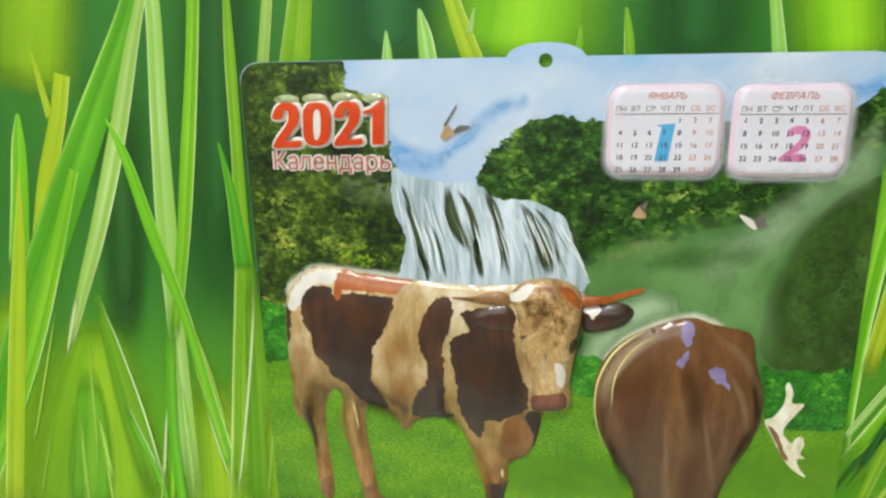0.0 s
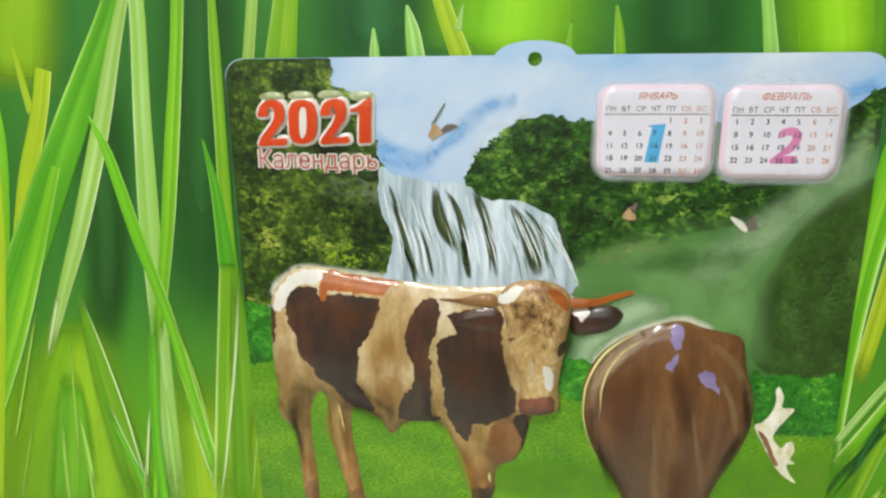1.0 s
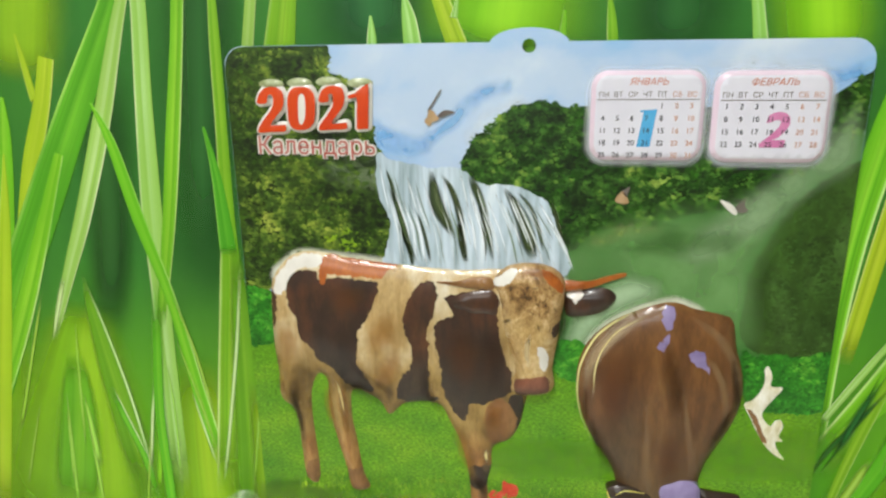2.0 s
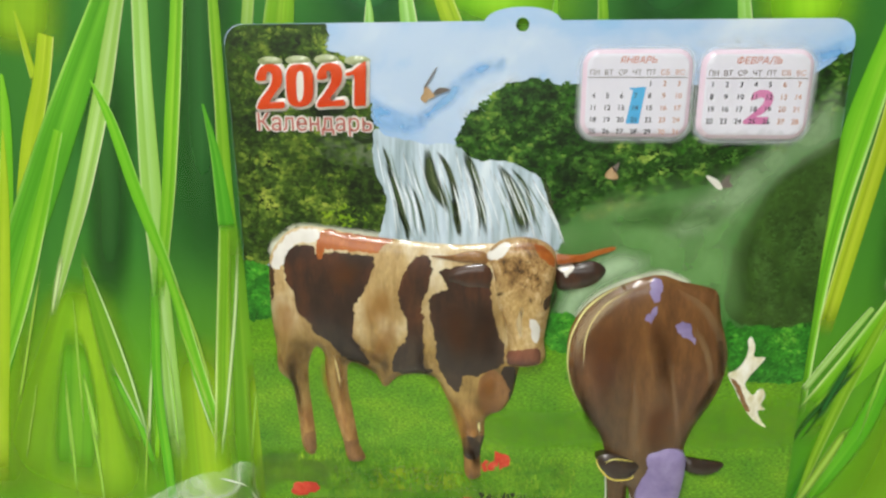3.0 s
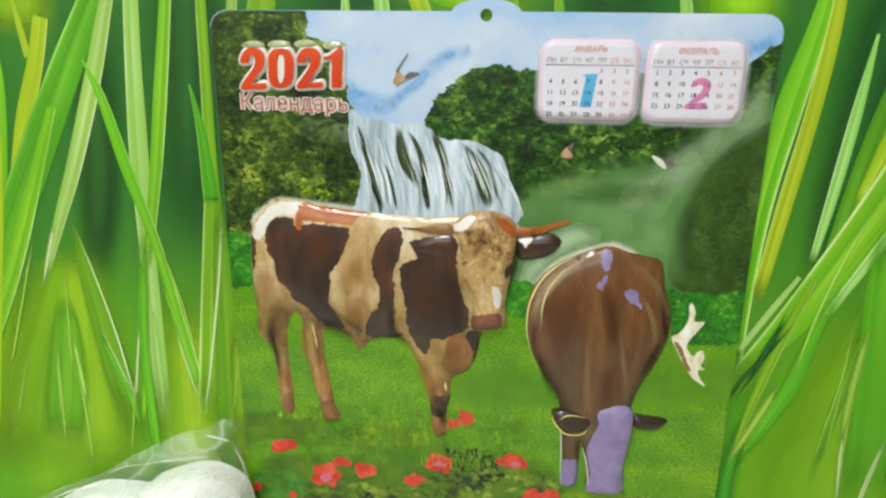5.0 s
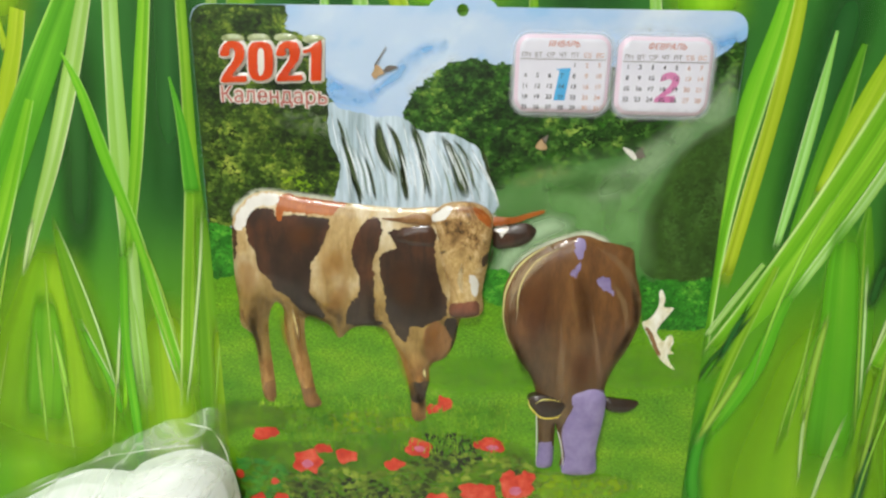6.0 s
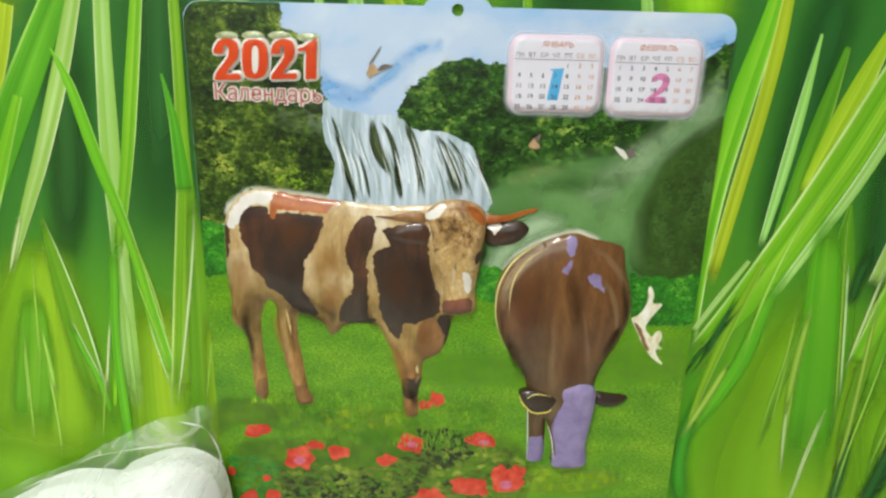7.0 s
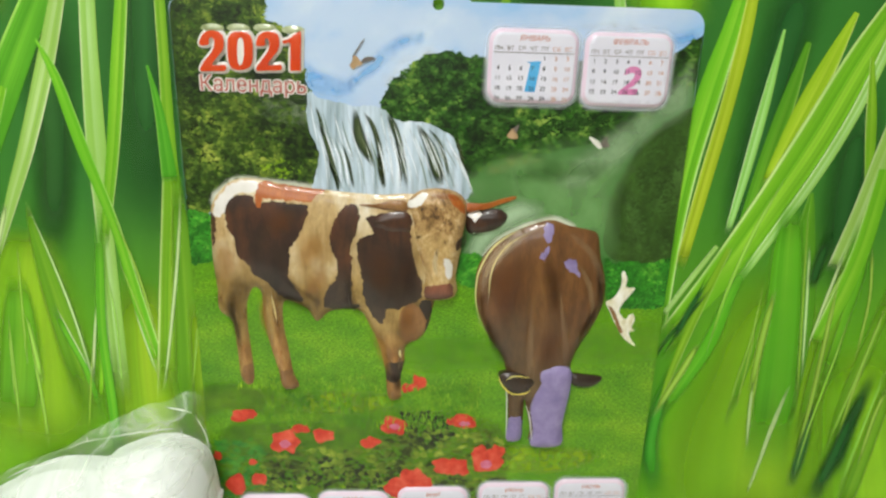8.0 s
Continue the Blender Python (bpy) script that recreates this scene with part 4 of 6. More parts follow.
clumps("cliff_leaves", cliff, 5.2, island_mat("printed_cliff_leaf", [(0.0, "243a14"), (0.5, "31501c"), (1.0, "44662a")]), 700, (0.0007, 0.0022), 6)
flat("light_beam", spline([(165.4, -25.5), (170.6, -62.2), (148.7, -80.3), (131.4, -99.1), (98.7, -119.3), (77.3, -110.4), (109.4, -78.1), (142.4, -51.0)]), 6.9, BEAM, step=0.003)
forest = rough_loop([(-166.6, -5.1), (-156.8, -0.6), (-133.8, 0.0), (-110.7, 0.4), (-109.8, -11.6), (-102.6, -14.6), (-94.0, -22.2), (-87.7, -37.6), (-82.7, -56.3), (-80.9, -69.1), (-76.8, -92.0), (-77.3, -105.4), (-80.0, -126.2), (-122.8, -127.8), (-152.1, -139.8), (-171.8, -140.6), (-170.1, -94.3), (-168.6, -44.3)])
flat("forest", forest, 2, FOREST)
clumps("forest_leaves", forest, 2.2, FOREST_LEAF, 3400, (0.0006, 0.0028), 5)
crest = rough_loop([(-32.5, -59.1), (-29.8, -50.6), (-24.0, -47.8), (-22.0, -41.2), (-11.3, -34.8), (-0.2, -33.7), (7.9, -28.5), (15.3, -29.7), (21.1, -35.1), (17.3, -39.4), (4.0, -41.9), (-9.4, -46.3), (-19.5, -55.5), (-28.0, -63.4)], 0.0014, 0.005)
clumps("crest_leaves", crest, 2.6, TREE_LEAF, 420, (0.0008, 0.0024), 25)
clumps("lime_bush", rough_loop([(-118.2, -110.1), (-110.8, -101.3), (-100.5, -99.3), (-90.7, -105.8), (-94.4, -113.5), (-108.2, -116.0)]), 3.5, LIME_LEAF, 60, (0.001, 0.003), 8)
flat("fog", spline([(-116.3, -59.2), (-83.4, -56.3), (-72.8, -70.3), (-76.8, -85.2), (-98.9, -82.2), (-120.6, -72.0)]), 4.5, haze_mat("printed_spray", [(0.3, "7c9468"), (0.7, "98ac84")], 0.012, 0.4, 40, 0.5), step=0.003)
flat("waterfall", rough_loop([(-83.4, -56.9), (-77.3, -60.0), (-67.9, -61.7), (-54.3, -64.6), (-36.6, -65.3), (-25.6, -73.0), (-11.8, -73.3), (-3.6, -75.0), (6.2, -80.2), (11.9, -83.4), (18.1, -99.3), (24.2, -125.0), (-16.2, -126.5), (-77.4, -124.3), (-79.9, -111.3), (-77.5, -95.6), (-84.0, -79.2)], 0.0011, 0.004), 8, WATER)
fall_l = spline([(-83.4, -56.9), (-82.3, -68.2), (-79.9, -80.4), (-76.1, -95.6), (-78.2, -111.3), (-76.7, -125.0)], 8, closed=False)
fall_r = spline([(9.0, -80.8), (12.6, -84.1), (16.4, -92.3), (19.0, -103.5), (21.6, -113.5), (24.9, -124.2)], 8, closed=False)
fall_top = spline([(-83.4, -56.9), (-71.9, -61.1), (-54.3, -64.3), (-36.6, -65.3), (-25.6, -73.0), (-11.8, -73.4), (-3.6, -75.0), (9.0, -80.8)], 8, closed=False)
rng = random.Random(31)


def fall_line(s, a, b, w, taper):
    """A thread of falling water at the share s across, from the share a to b of its drop."""
    head = fall_top[min(int(s * (len(fall_top) - 1)), len(fall_top) - 1)]
    far = min(1.0, s + 0.07 * s ** 0.3)
    foot = fall_l[-1] * (1 - far) + fall_r[-1] * far
    rows = []
    for i in range(5):
        t = a + (b - a) * i / 4
        side = fall_l[int(t * (len(fall_l) - 1))] - (fall_l[0] * (1 - t) + fall_l[-1] * t)
        x = head[0] + (foot[0] - head[0]) * t ** 1.25 + side[0] * (1 - s) * 0.5 + (0.005 * math.sin(t * 2.4) * s)
        rows.append((x * 1000, (head[1] + (foot[1] - head[1]) * t) * 1000, w * (taper[i])))
    return rows[::-1]


for rows in ([(-62.2, -122.7, 1.8), (-68.4, -105.6, 3.6), (-72.4, -89.5, 2.8), (-78.0, -73.7, 1.4)],
             [(-64.5, -123.9, 1.4), (-67.5, -111.1, 2.1), (-73.3, -96.7, 1.1)],
             [(-39.6, -105.9, 2.1), (-44.9, -95.9, 6.0), (-50.2, -85.4, 7.7), (-51.8, -75.6, 5.2), (-53.4, -65.2, 1.7)],
             [(-33.2, -120.3, 1.4), (-35.3, -104.7, 2.8), (-37.8, -88.6, 3.5), (-42.0, -76.4, 2.8), (-47.9, -67.9, 1.0)],
             [(-33.6, -120.3, 2.1), (-36.1, -106.5, 3.9), (-37.8, -95.0, 1.8)],
             [(-18.1, -119.8, 1.8), (-20.4, -104.3, 3.2), (-23.7, -88.3, 4.2), (-28.0, -76.2, 4.5), (-32.5, -66.9, 1.7)],
             [(-22.1, -116.3, 1.4), (-23.6, -99.0, 2.1), (-26.2, -84.9, 1.0)],
             [(5.6, -117.6, 3.5), (2.5, -107.6, 7.7), (-1.2, -95.5, 7.7), (-6.7, -83.7, 4.9), (-13.1, -74.8, 1.7)],
             [(10.4, -113.1, 1.4), (7.2, -98.2, 2.1), (2.4, -86.0, 1.7), (-5.4, -77.4, 1.0)],
             [(20.4, -109.2, 1.8), (17.5, -94.4, 2.1), (13.6, -82.2, 1.0)],
             [(-74.1, -85.9, 1.1), (-75.6, -76.1, 1.8), (-78.8, -65.7, 1.0)],
             [(-54.2, -121.0, 1.4), (-57.6, -103.5, 1.8), (-61.6, -89.2, 0.7)]):
    stroke([(x, z, w * 1.4) for x, z, w in rows], 17.2, ROCK, "rock_streak")
    stroke([(x + 1.2, z, w * 0.4) for x, z, w in rows], 17.3, MOSS, "moss_streak")
for i in range(70):
    s0, a = rng.uniform(0.01, 0.99), rng.uniform(0, 0.45)
    stroke(fall_line(s0, a, min(1.0, a + rng.uniform(0.3, 0.8)), rng.uniform(0.4, 1.5), (0.3, 0.8, 1.0, 0.8, 0.3)), 17.6 + i * 0.02, rng.choice((GREYROCK, FOAM, FOAM, FOAM)), "water_streak")

# meadow
lawn_top = to_edge([(-172.1, -175.1), (-125.9, -174.8), (-76.2, -176.4), (24.9, -177.7), (72.8, -177.6), (118.8, -176.2), (167.0, -171.8)])[::-1] / 1000
lawn = trim(np.array([*lawn_top, (-W + 0.00015, -0.24), (-W + 0.00015, -0.4), (-W + 0.00015, BASE + 0.012), (W - 0.00015, BASE + 0.012), (W - 0.00015, -0.4), (W - 0.00015, -0.24)]))
flat("lawn", lawn, 6, LAWN, step=0.01)
for loop in ([(-171.4, -140.6), (-161.1, -139.4), (-148.9, -145.1), (-149.5, -173.8), (-171.6, -177.3), (-172.1, -159.2)], [(15.0, -174.7), (21.2, -165.4), (34.1, -166.5), (44.2, -176.5), (38.4, -191.4), (22.0, -188.8)], [(122.4, -166.6), (130.2, -169.6), (141.8, -167.2), (153.8, -169.2), (165.6, -165.7), (166.9, -198.6), (145.9, -203.7), (127.2, -199.7)]):
    lp = rough_loop(loop, 0.0012, 0.005)
    flat("hedge", lp, 7.1, HEDGE)
    clumps("hedge_leaves", lp, 7.2, HEDGE_LEAF, 520, (0.0006, 0.002), 9)
flat("dark_bank", spline([(125.2, -164.7), (141.1, -161.1), (158.9, -162.7), (166.2, -165.7), (147.8, -167.5), (130.1, -168.5)]), 7.8, LAWN_DARK, step=0.003)
flat("sunlit_grass", spline([(-107.4, -291.8), (-90.0, -277.7), (-66.7, -274.9), (-40.1, -275.7), (-20.3, -280.6), (-16.9, -291.8), (-50.4, -300.9), (-90.9, -300.7)]), 7, LAWN_LIGHT, step=0.004)
flat("sunlit_grass", spline([(55.4, -319.1), (90.8, -320.7), (126.4, -322.3), (136.6, -335.0), (102.1, -349.2), (61.5, -347.7), (51.9, -334.8)]), 7, LAWN_LIGHT, step=0.004)
flat("sunlit_grass", spline([(-24.5, -233.8), (58.4, -226.8), (160.7, -210.1), (165.5, -246.9), (60.2, -254.7), (-24.3, -261.9)]), 7, haze_mat("printed_lawn_mid", [(0.3, "5a9a18"), (0.7, "70a822")], 0.012, 0.6, 40, 0.7), step=0.006)
flat("shaded_grass", spline([(-177.6, -280.8), (-151.4, -270.4), (-126.3, -274.5), (-101.1, -283.5), (-110.5, -303.5), (-153.4, -299.7), (-176.2, -315.4)]), 7.1, LAWN_DARK, step=0.004)
flat("shaded_grass", spline([(-158.8, -314.9), (-119.2, -303.7), (-49.9, -296.8), (19.1, -289.9), (63.6, -308.7), (65.8, -344.9), (49.4, -373.4), (-159.2, -383.5)]), 7.1, LAWN_DARK, step=0.004)
tufts("meadow_grass", -0.125, -0.312, 0.04, -0.268, 7.4, STROKE, 1500, (0.003, 0.010), 11)
tufts("meadow_grass", 0.06, -0.345, 0.15, -0.325, 7.4, STROKE, 200, (0.002, 0.006), 12)

for x0, x1, z0 in ((-0.142, -0.127, -0.274), (-0.113, -0.095, -0.281), (-0.034, -0.018, -0.287)):
    tufts("foot_grass", x0, z0 - 0.003, x1, z0, 46, STROKE, 20, (0.003, 0.007), int(-x0 * 1000))

# rose bushes
bush = rough_loop([(-120.6, -334.4), (-94.0, -328.5), (-58.8, -327.5), (-23.7, -316.2), (19.6, -302.3), (50.7, -314.1), (64.9, -329.2), (62.0, -355.7), (54.5, -383.2), (-114.2, -390.6), (-140.8, -377.5)], 0.003, 0.012)
clumps("rose_leaves", bush, 8, BUSH_LEAF, 900, (0.0014, 0.0046), 13)
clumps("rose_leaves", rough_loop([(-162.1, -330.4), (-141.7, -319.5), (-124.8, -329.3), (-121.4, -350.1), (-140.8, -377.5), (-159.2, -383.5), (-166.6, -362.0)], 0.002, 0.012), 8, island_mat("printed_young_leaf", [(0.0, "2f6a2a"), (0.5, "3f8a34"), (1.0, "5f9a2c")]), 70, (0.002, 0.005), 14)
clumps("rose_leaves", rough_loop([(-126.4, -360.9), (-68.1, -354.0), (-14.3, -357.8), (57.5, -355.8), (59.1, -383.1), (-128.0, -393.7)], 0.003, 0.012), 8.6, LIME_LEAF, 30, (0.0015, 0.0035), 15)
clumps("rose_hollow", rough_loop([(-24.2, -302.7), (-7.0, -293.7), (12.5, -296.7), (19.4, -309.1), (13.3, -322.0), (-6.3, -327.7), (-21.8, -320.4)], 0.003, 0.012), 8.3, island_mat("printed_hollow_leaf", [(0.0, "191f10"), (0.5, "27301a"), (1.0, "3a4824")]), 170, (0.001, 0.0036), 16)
clumps("rose_hollow", rough_loop([(-117.3, -354.2), (-103.5, -343.3), (-76.9, -340.0), (-50.4, -336.7), (-23.8, -343.8), (-14.8, -354.2), (-28.1, -368.0), (-68.6, -367.9), (-104.5, -367.3), (-122.3, -365.1)], 0.003, 0.012), 8.3, bpy.data.materials["printed_hollow_leaf"], 150, (0.001, 0.0036), 17)
for i, (fx, fz, fw, fh) in enumerate(((p[0], p[1], *s) for p, s in zip(
        [(-144.1, -302.0), (-135.8, -299.7), (-110.0, -323.2), (-96.5, -311.7), (-79.3, -317.3), (-25.1, -306.1), (-43.4, -322.4), (-16.9, -274.2), (-7.2, -269.1), (28.3, -302.1), (-149.8, -364.2), (-130.7, -358.9), (-162.7, -338.1), (-135.7, -343.1), (14.4, -343.2), (25.6, -343.9), (46.7, -337.5), (42.7, -328.3), (56.0, -329.4), (-10.8, -355.0), (-3.1, -358.6), (-23.3, -364.5), (-14.2, -367.5)],
        ((11, 10), (11, 7), (20, 19), (12, 7), (13, 12), (19, 14), (12, 8), (12, 7), (10, 11), (20, 11), (12, 16), (11, 9), (5, 8), (5, 5), (16, 12), (16, 13), (20, 20), (10, 9), (9, 12), (14, 18), (16, 12), (14, 18), (18, 14))))):
    gen = random.Random(40 + i)
    ring = [(fx + fw * 0.62 * (0.7 + 0.5 * gen.random()) * math.cos(a), fz + fh * 0.62 * (0.7 + 0.5 * gen.random()) * math.sin(a)) for a in np.linspace(0, 2 * math.pi, 13)[:-1]]
    heart = [(fx + fw * 0.22 * math.cos(a) + 0.6, fz + fh * 0.2 * math.sin(a) - fh * 0.12) for a in np.linspace(0, 2 * math.pi, 7)[:-1]]
    pats = [ragged(dense(spline(heart, 3), 0.002), 0.0008, 0.003, i)] if fw > 16 else []
    cal("rose", panel(ragged(dense(spline(ring, 4), 0.0015), 0.0009, 0.003, i), FRONT - 0.00105, swell(0.0004, 0.003), 0.0025, patches=pats, skirt=0.0003), [PETAL, PETAL_PINK] if pats else PETAL, "red printed rose blossom")

# month cards: raised rounded plates with their days
LIFT = 0.0026
CARD_GLOW = haze_mat("printed_card_glow", [(0.3, "dfe6f0"), (0.7, "eceff4")], 0.005, 0.6, 60, 0.2)


def month_card(cx, cz, w, h, title, first, days, digit="", digit_ink=None, lean=0.0):
    """A card centred on cx, cz. Its pieces lie round its own middle."""
    rim = rounded(-w / 2, -h / 2, w / 2, h / 2, 0.0085)
    core = rounded(-w / 2 + 0.0024, -h / 2 + 0.0024, w / 2 - 0.0024, h / 2 - 0.0024, 0.0065)
    cal("card_glow", panel(dense(grow(rim + (cx, cz), 0.004), 0.003), FRONT - 0.0012, None, 0.002), CARD_GLOW)
    card = cal("month_card", panel(dense(rim, 0.002), 0, swell(LIFT, 0.0035), 0.003, patches=[dense(core, 0.002)], skirt=0.0006), [CARD_RIM, WHITE], "raised white card with a pink rim")
    card.location = (cx, FRONT - 0.0014, cz - BASE + 0.0004)
    card.rotation_euler = (0, -lean, 0)
    y, x0, z1 = -LIFT - 0.00015, -w / 2, h / 2
    words("month_name", title, 0, z1 - 0.155 * h, 0.0048, RED_INK, card, y, slant=0.25)
    xs = [x0 + w * (0.112 + 0.128 * i) for i in range(7)]
    for i, d in enumerate(("ПН", "ВТ", "СР", "ЧТ", "ПТ", "СБ", "ВС")):
        words("weekday", d, xs[i], z1 - 0.285 * h, 0.0037, PALE_RED if i > 4 else GREY, card, y)
    part("rule", box(x0 + 0.003, y - 0.0001, z1 - 0.317 * h, -x0 - 0.003, y, z1 - 0.31 * h), GREY, card)
    if digit == "1":
        loop = np.array([(0.0, 0.0), (0.0068, 0.0), (0.0095, 0.0195), (0.001, 0.0188), (0.001, 0.018), (0.0028, 0.018)]) + (-0.0045, -h / 2 + 0.0075)
        part("large_numeral", panel(loop, y, None, 0.004), digit_ink, card)
    elif digit:
        words("large_numeral", digit, 0.0015, -h / 2 + 0.009, 0.0235, digit_ink, card, y, slant=0.2, fat=0.0009, wide=1.12)
    y -= 0.0001
    for d in range(days):
        k = first + d
        words("day", str(d + 1), xs[k % 7], z1 - (0.41 + 0.137 * (k // 7)) * h, 0.0038, PALE_RED if k % 7 > 4 else INK, card, y, fat=0.00003)


month_card(0.0615, -0.0365, 0.0575, 0.0465, "ЯНВАРЬ", 4, 31, "1", BLUE)
month_card(0.1225, -0.0370, 0.0565, 0.0465, "ФЕВРАЛЬ", 0, 28, "2", PINK)
for cx, cz, name, first, days in ((-0.119, -0.3955, "МАРТ", 0, 31), (-0.0565, -0.391, "АПРЕЛЬ", 3, 30), (0.0065, -0.385, "МАЙ", 5, 31), (0.071, -0.379, "ИЮНЬ", 1, 30), (0.1315, -0.374, "ИЮЛЬ", 3, 31)):
    month_card(cx, cz, 0.0555, 0.0445, name, first, days, lean=0.035)


# the year, in bold embossed digits, and the title under it
def digit(loop, inner=None):
    lp = dense(spline(loop, 4), 0.0015)
    rise = lambda q, d: 0.0022 * np.clip(d / 0.0012, 0, 1) ** 0.5
    cal("digit_outline", panel(grow(lp, 0.0017), FRONT - 0.0008, rise, 0.003, skirt=0.0008), CLEAN, "glossy white raised border of a digit")
    inn = [dense(spline(inner, 4), 0.0015)] if inner else []
    cal("digit", panel(lp, FRONT - 0.0031, lambda q, d: 0.0004 * np.clip(d / 0.0012, 0, 1), 0.003, inn), RED, "bold red digit of the year")


digit([(-150.9, -29.0), (-149.2, -23.8), (-145.3, -20.6), (-140.3, -20.2), (-136.2, -22.1), (-135.1, -26.7), (-136.4, -31.9), (-139.8, -35.9), (-143.7, -41.0), (-140.2, -41.2), (-135.3, -41.2), (-135.8, -44.7), (-143.6, -45.1), (-151.1, -45.4), (-150.9, -42.4), (-148.0, -38.3), (-143.9, -33.6), (-141.7, -29.6), (-141.4, -26.1), (-142.8, -24.4), (-144.5, -25.5), (-145.4, -29.0)])
digit([(-133.3, -31.9), (-132.6, -25.0), (-129.5, -21.0), (-124.6, -20.2), (-119.8, -21.0), (-117.3, -25.0), (-117.3, -32.4), (-118.3, -39.3), (-121.3, -42.8), (-126.3, -44.0), (-131.1, -42.9), (-133.2, -38.8)], [(-127.2, -31.9), (-126.6, -26.1), (-125.2, -24.1), (-124.0, -24.1), (-122.9, -26.1), (-123.0, -32.4), (-123.7, -37.6), (-125.2, -40.5), (-126.4, -40.8), (-127.3, -38.2)])
digit([(-114.9, -28.4), (-113.6, -23.3), (-110.2, -20.3), (-105.4, -19.6), (-101.3, -21.1), (-100.1, -25.6), (-101.2, -30.7), (-104.5, -35.0), (-108.0, -39.9), (-103.6, -40.1), (-99.9, -39.8), (-99.9, -43.1), (-108.0, -43.6), (-115.3, -44.0), (-115.1, -41.1), (-111.8, -37.0), (-107.9, -31.8), (-106.7, -28.4), (-106.9, -25.0), (-108.0, -23.9), (-109.3, -25.0), (-109.5, -28.2)])
digit([(-98.0, -25.0), (-94.4, -23.9), (-90.7, -21.1), (-88.0, -19.4), (-86.4, -19.7), (-86.8, -30.7), (-87.3, -42.1), (-87.6, -43.0), (-90.5, -43.2), (-93.7, -43.4), (-94.0, -42.1), (-93.6, -34.1), (-93.3, -26.7), (-95.4, -26.4), (-97.8, -26.7)])
RIDGE = print_mat("ridge_plastic", [(0.3, "8c9868"), (0.7, "bcc4a0")], 120, 3, rough=0.2, coat=0.5)
for px, pz in [(-142.6, -18.1), (-126.2, -17.6), (-109.4, -17.1), (-91.7, -17.8)]:
    ring = [(px + 7.4 * math.cos(a), pz - 0.6 + 2.7 * math.sin(a)) for a in np.linspace(0, 2 * math.pi, 10)[:-1]]
    cal("digit_ridge", panel(dense(spline(ring, 3), 0.002), FRONT - 0.0008, swell(0.0018, 0.0035), 0.002), RIDGE, "glossy green raised ridge over a digit")
TX, TZ = -0.1187, -0.0577
words("title_outline", "Календарь", TX, TZ, 0.0142, CLEAN, calendar, FRONT - 0.0006, deep=0.0009, fat=0.0009, wide=0.93).location = (0, 0, -BASE)
words("title", "Календарь", TX, TZ, 0.0142, ROSE, calendar, FRONT - 0.0012, deep=0.0006, wide=0.93, label="red title lettering").location = (0, 0, -BASE)

# embossed figures, kept as plain shapes in their colours
FIG = FRONT - 0.0008


def drape(rows, loop, k, top, width, material, name):
    """A soft printed stroke that follows the surface of an embossed figure."""
    bm = blade_mesh(rows, 0.0)
    q = np.array([(v.co.x, v.co.z) for v in bm.verts])
    edge = dense(spline(loop, 4), 0.002)
    up = swell(top, width)(q, gap_to(q, edge)) * inside(q, edge)
    for v, h in zip(bm.verts, up):
        v.co.y = FIG - k - h - 0.00035
    return cal(name, bm, material)


def tint(name, colour, soft=0.97, most=0.4):
    return blade_mat(name, colour, colour, colour, colour, soft=soft, fade=0.4, contrast=0.3, most=most)


def figure(name, loop, k, mats, label="", top=0.006, width=0.03, patches=(), step=0.003, tear=0.0013):
    pats = [ragged(dense(spline(p, 4), 0.0009), tear, 0.0028, i) for i, p in enumerate(patches)]
    return cal(name, panel(dense(spline(loop, 4), 0.002), FIG - k, swell(top, width), step, patches=pats, skirt=0.0008 + k), mats, label)


HALO = haze_mat("printed_halo", [(0.3, "e4ead0"), (0.7, "f6f6ea")], 0.004, 0.8, 60, 0.3)
for loop in ([(-151.0, -130.0), (-143.0, -121.6), (-131.6, -115.4), (-102.8, -117.5), (-67.4, -120.8), (-32.4, -121.9), (-11.7, -119.1), (1.9, -118.0), (15.6, -122.9), (24.4, -131.5), (2.4, -139.4), (-67.7, -134.6), (-140.5, -137.1)], [(35.2, -184.9), (37.9, -164.0), (54.2, -148.0), (79.9, -137.5), (92.0, -139.6), (99.0, -144.0), (98.0, -152.0), (84.0, -160.5), (59.3, -167.3), (41.0, -184.6)]):
    cal("pale_halo", panel(dense(grow(spline(loop, 4), 0.003), 0.003), FIG + 0.0001, None, 0.0015), HALO)

BODY_A = [(-153.5, -147.0), (-151.3, -133.7), (-144.2, -123.1), (-134.6, -116.6), (-120.8, -115.5), (-102.9, -118.6), (-81.5, -121.2), (-39.3, -124.2), (-15.1, -122.8), (3.8, -125.0), (14.4, -139.0), (13.7, -168.6), (5.6, -192.0), (1.7, -207.9), (-0.9, -220.9), (-6.9, -231.9), (-17.2, -238.3), (-18.2, -252.2), (-20.7, -265.2), (-19.8, -281.2), (-29.7, -283.3), (-32.1, -259.6), (-36.6, -238.8), (-44.1, -221.9), (-48.8, -212.8), (-56.2, -210.0), (-72.3, -212.1), (-82.0, -220.4), (-88.9, -210.6), (-104.6, -204.5), (-106.5, -222.2), (-103.9, -241.0), (-100.9, -262.2), (-97.0, -274.7), (-108.6, -276.4), (-111.8, -260.8), (-117.0, -239.7), (-120.9, -216.9), (-121.1, -199.3), (-127.3, -195.6), (-132.8, -215.5), (-130.1, -269.1), (-139.0, -270.6), (-141.1, -247.6), (-143.4, -222.3), (-152.1, -213.2), (-152.4, -196.0), (-153.9, -176.1)]
coat_patches = []
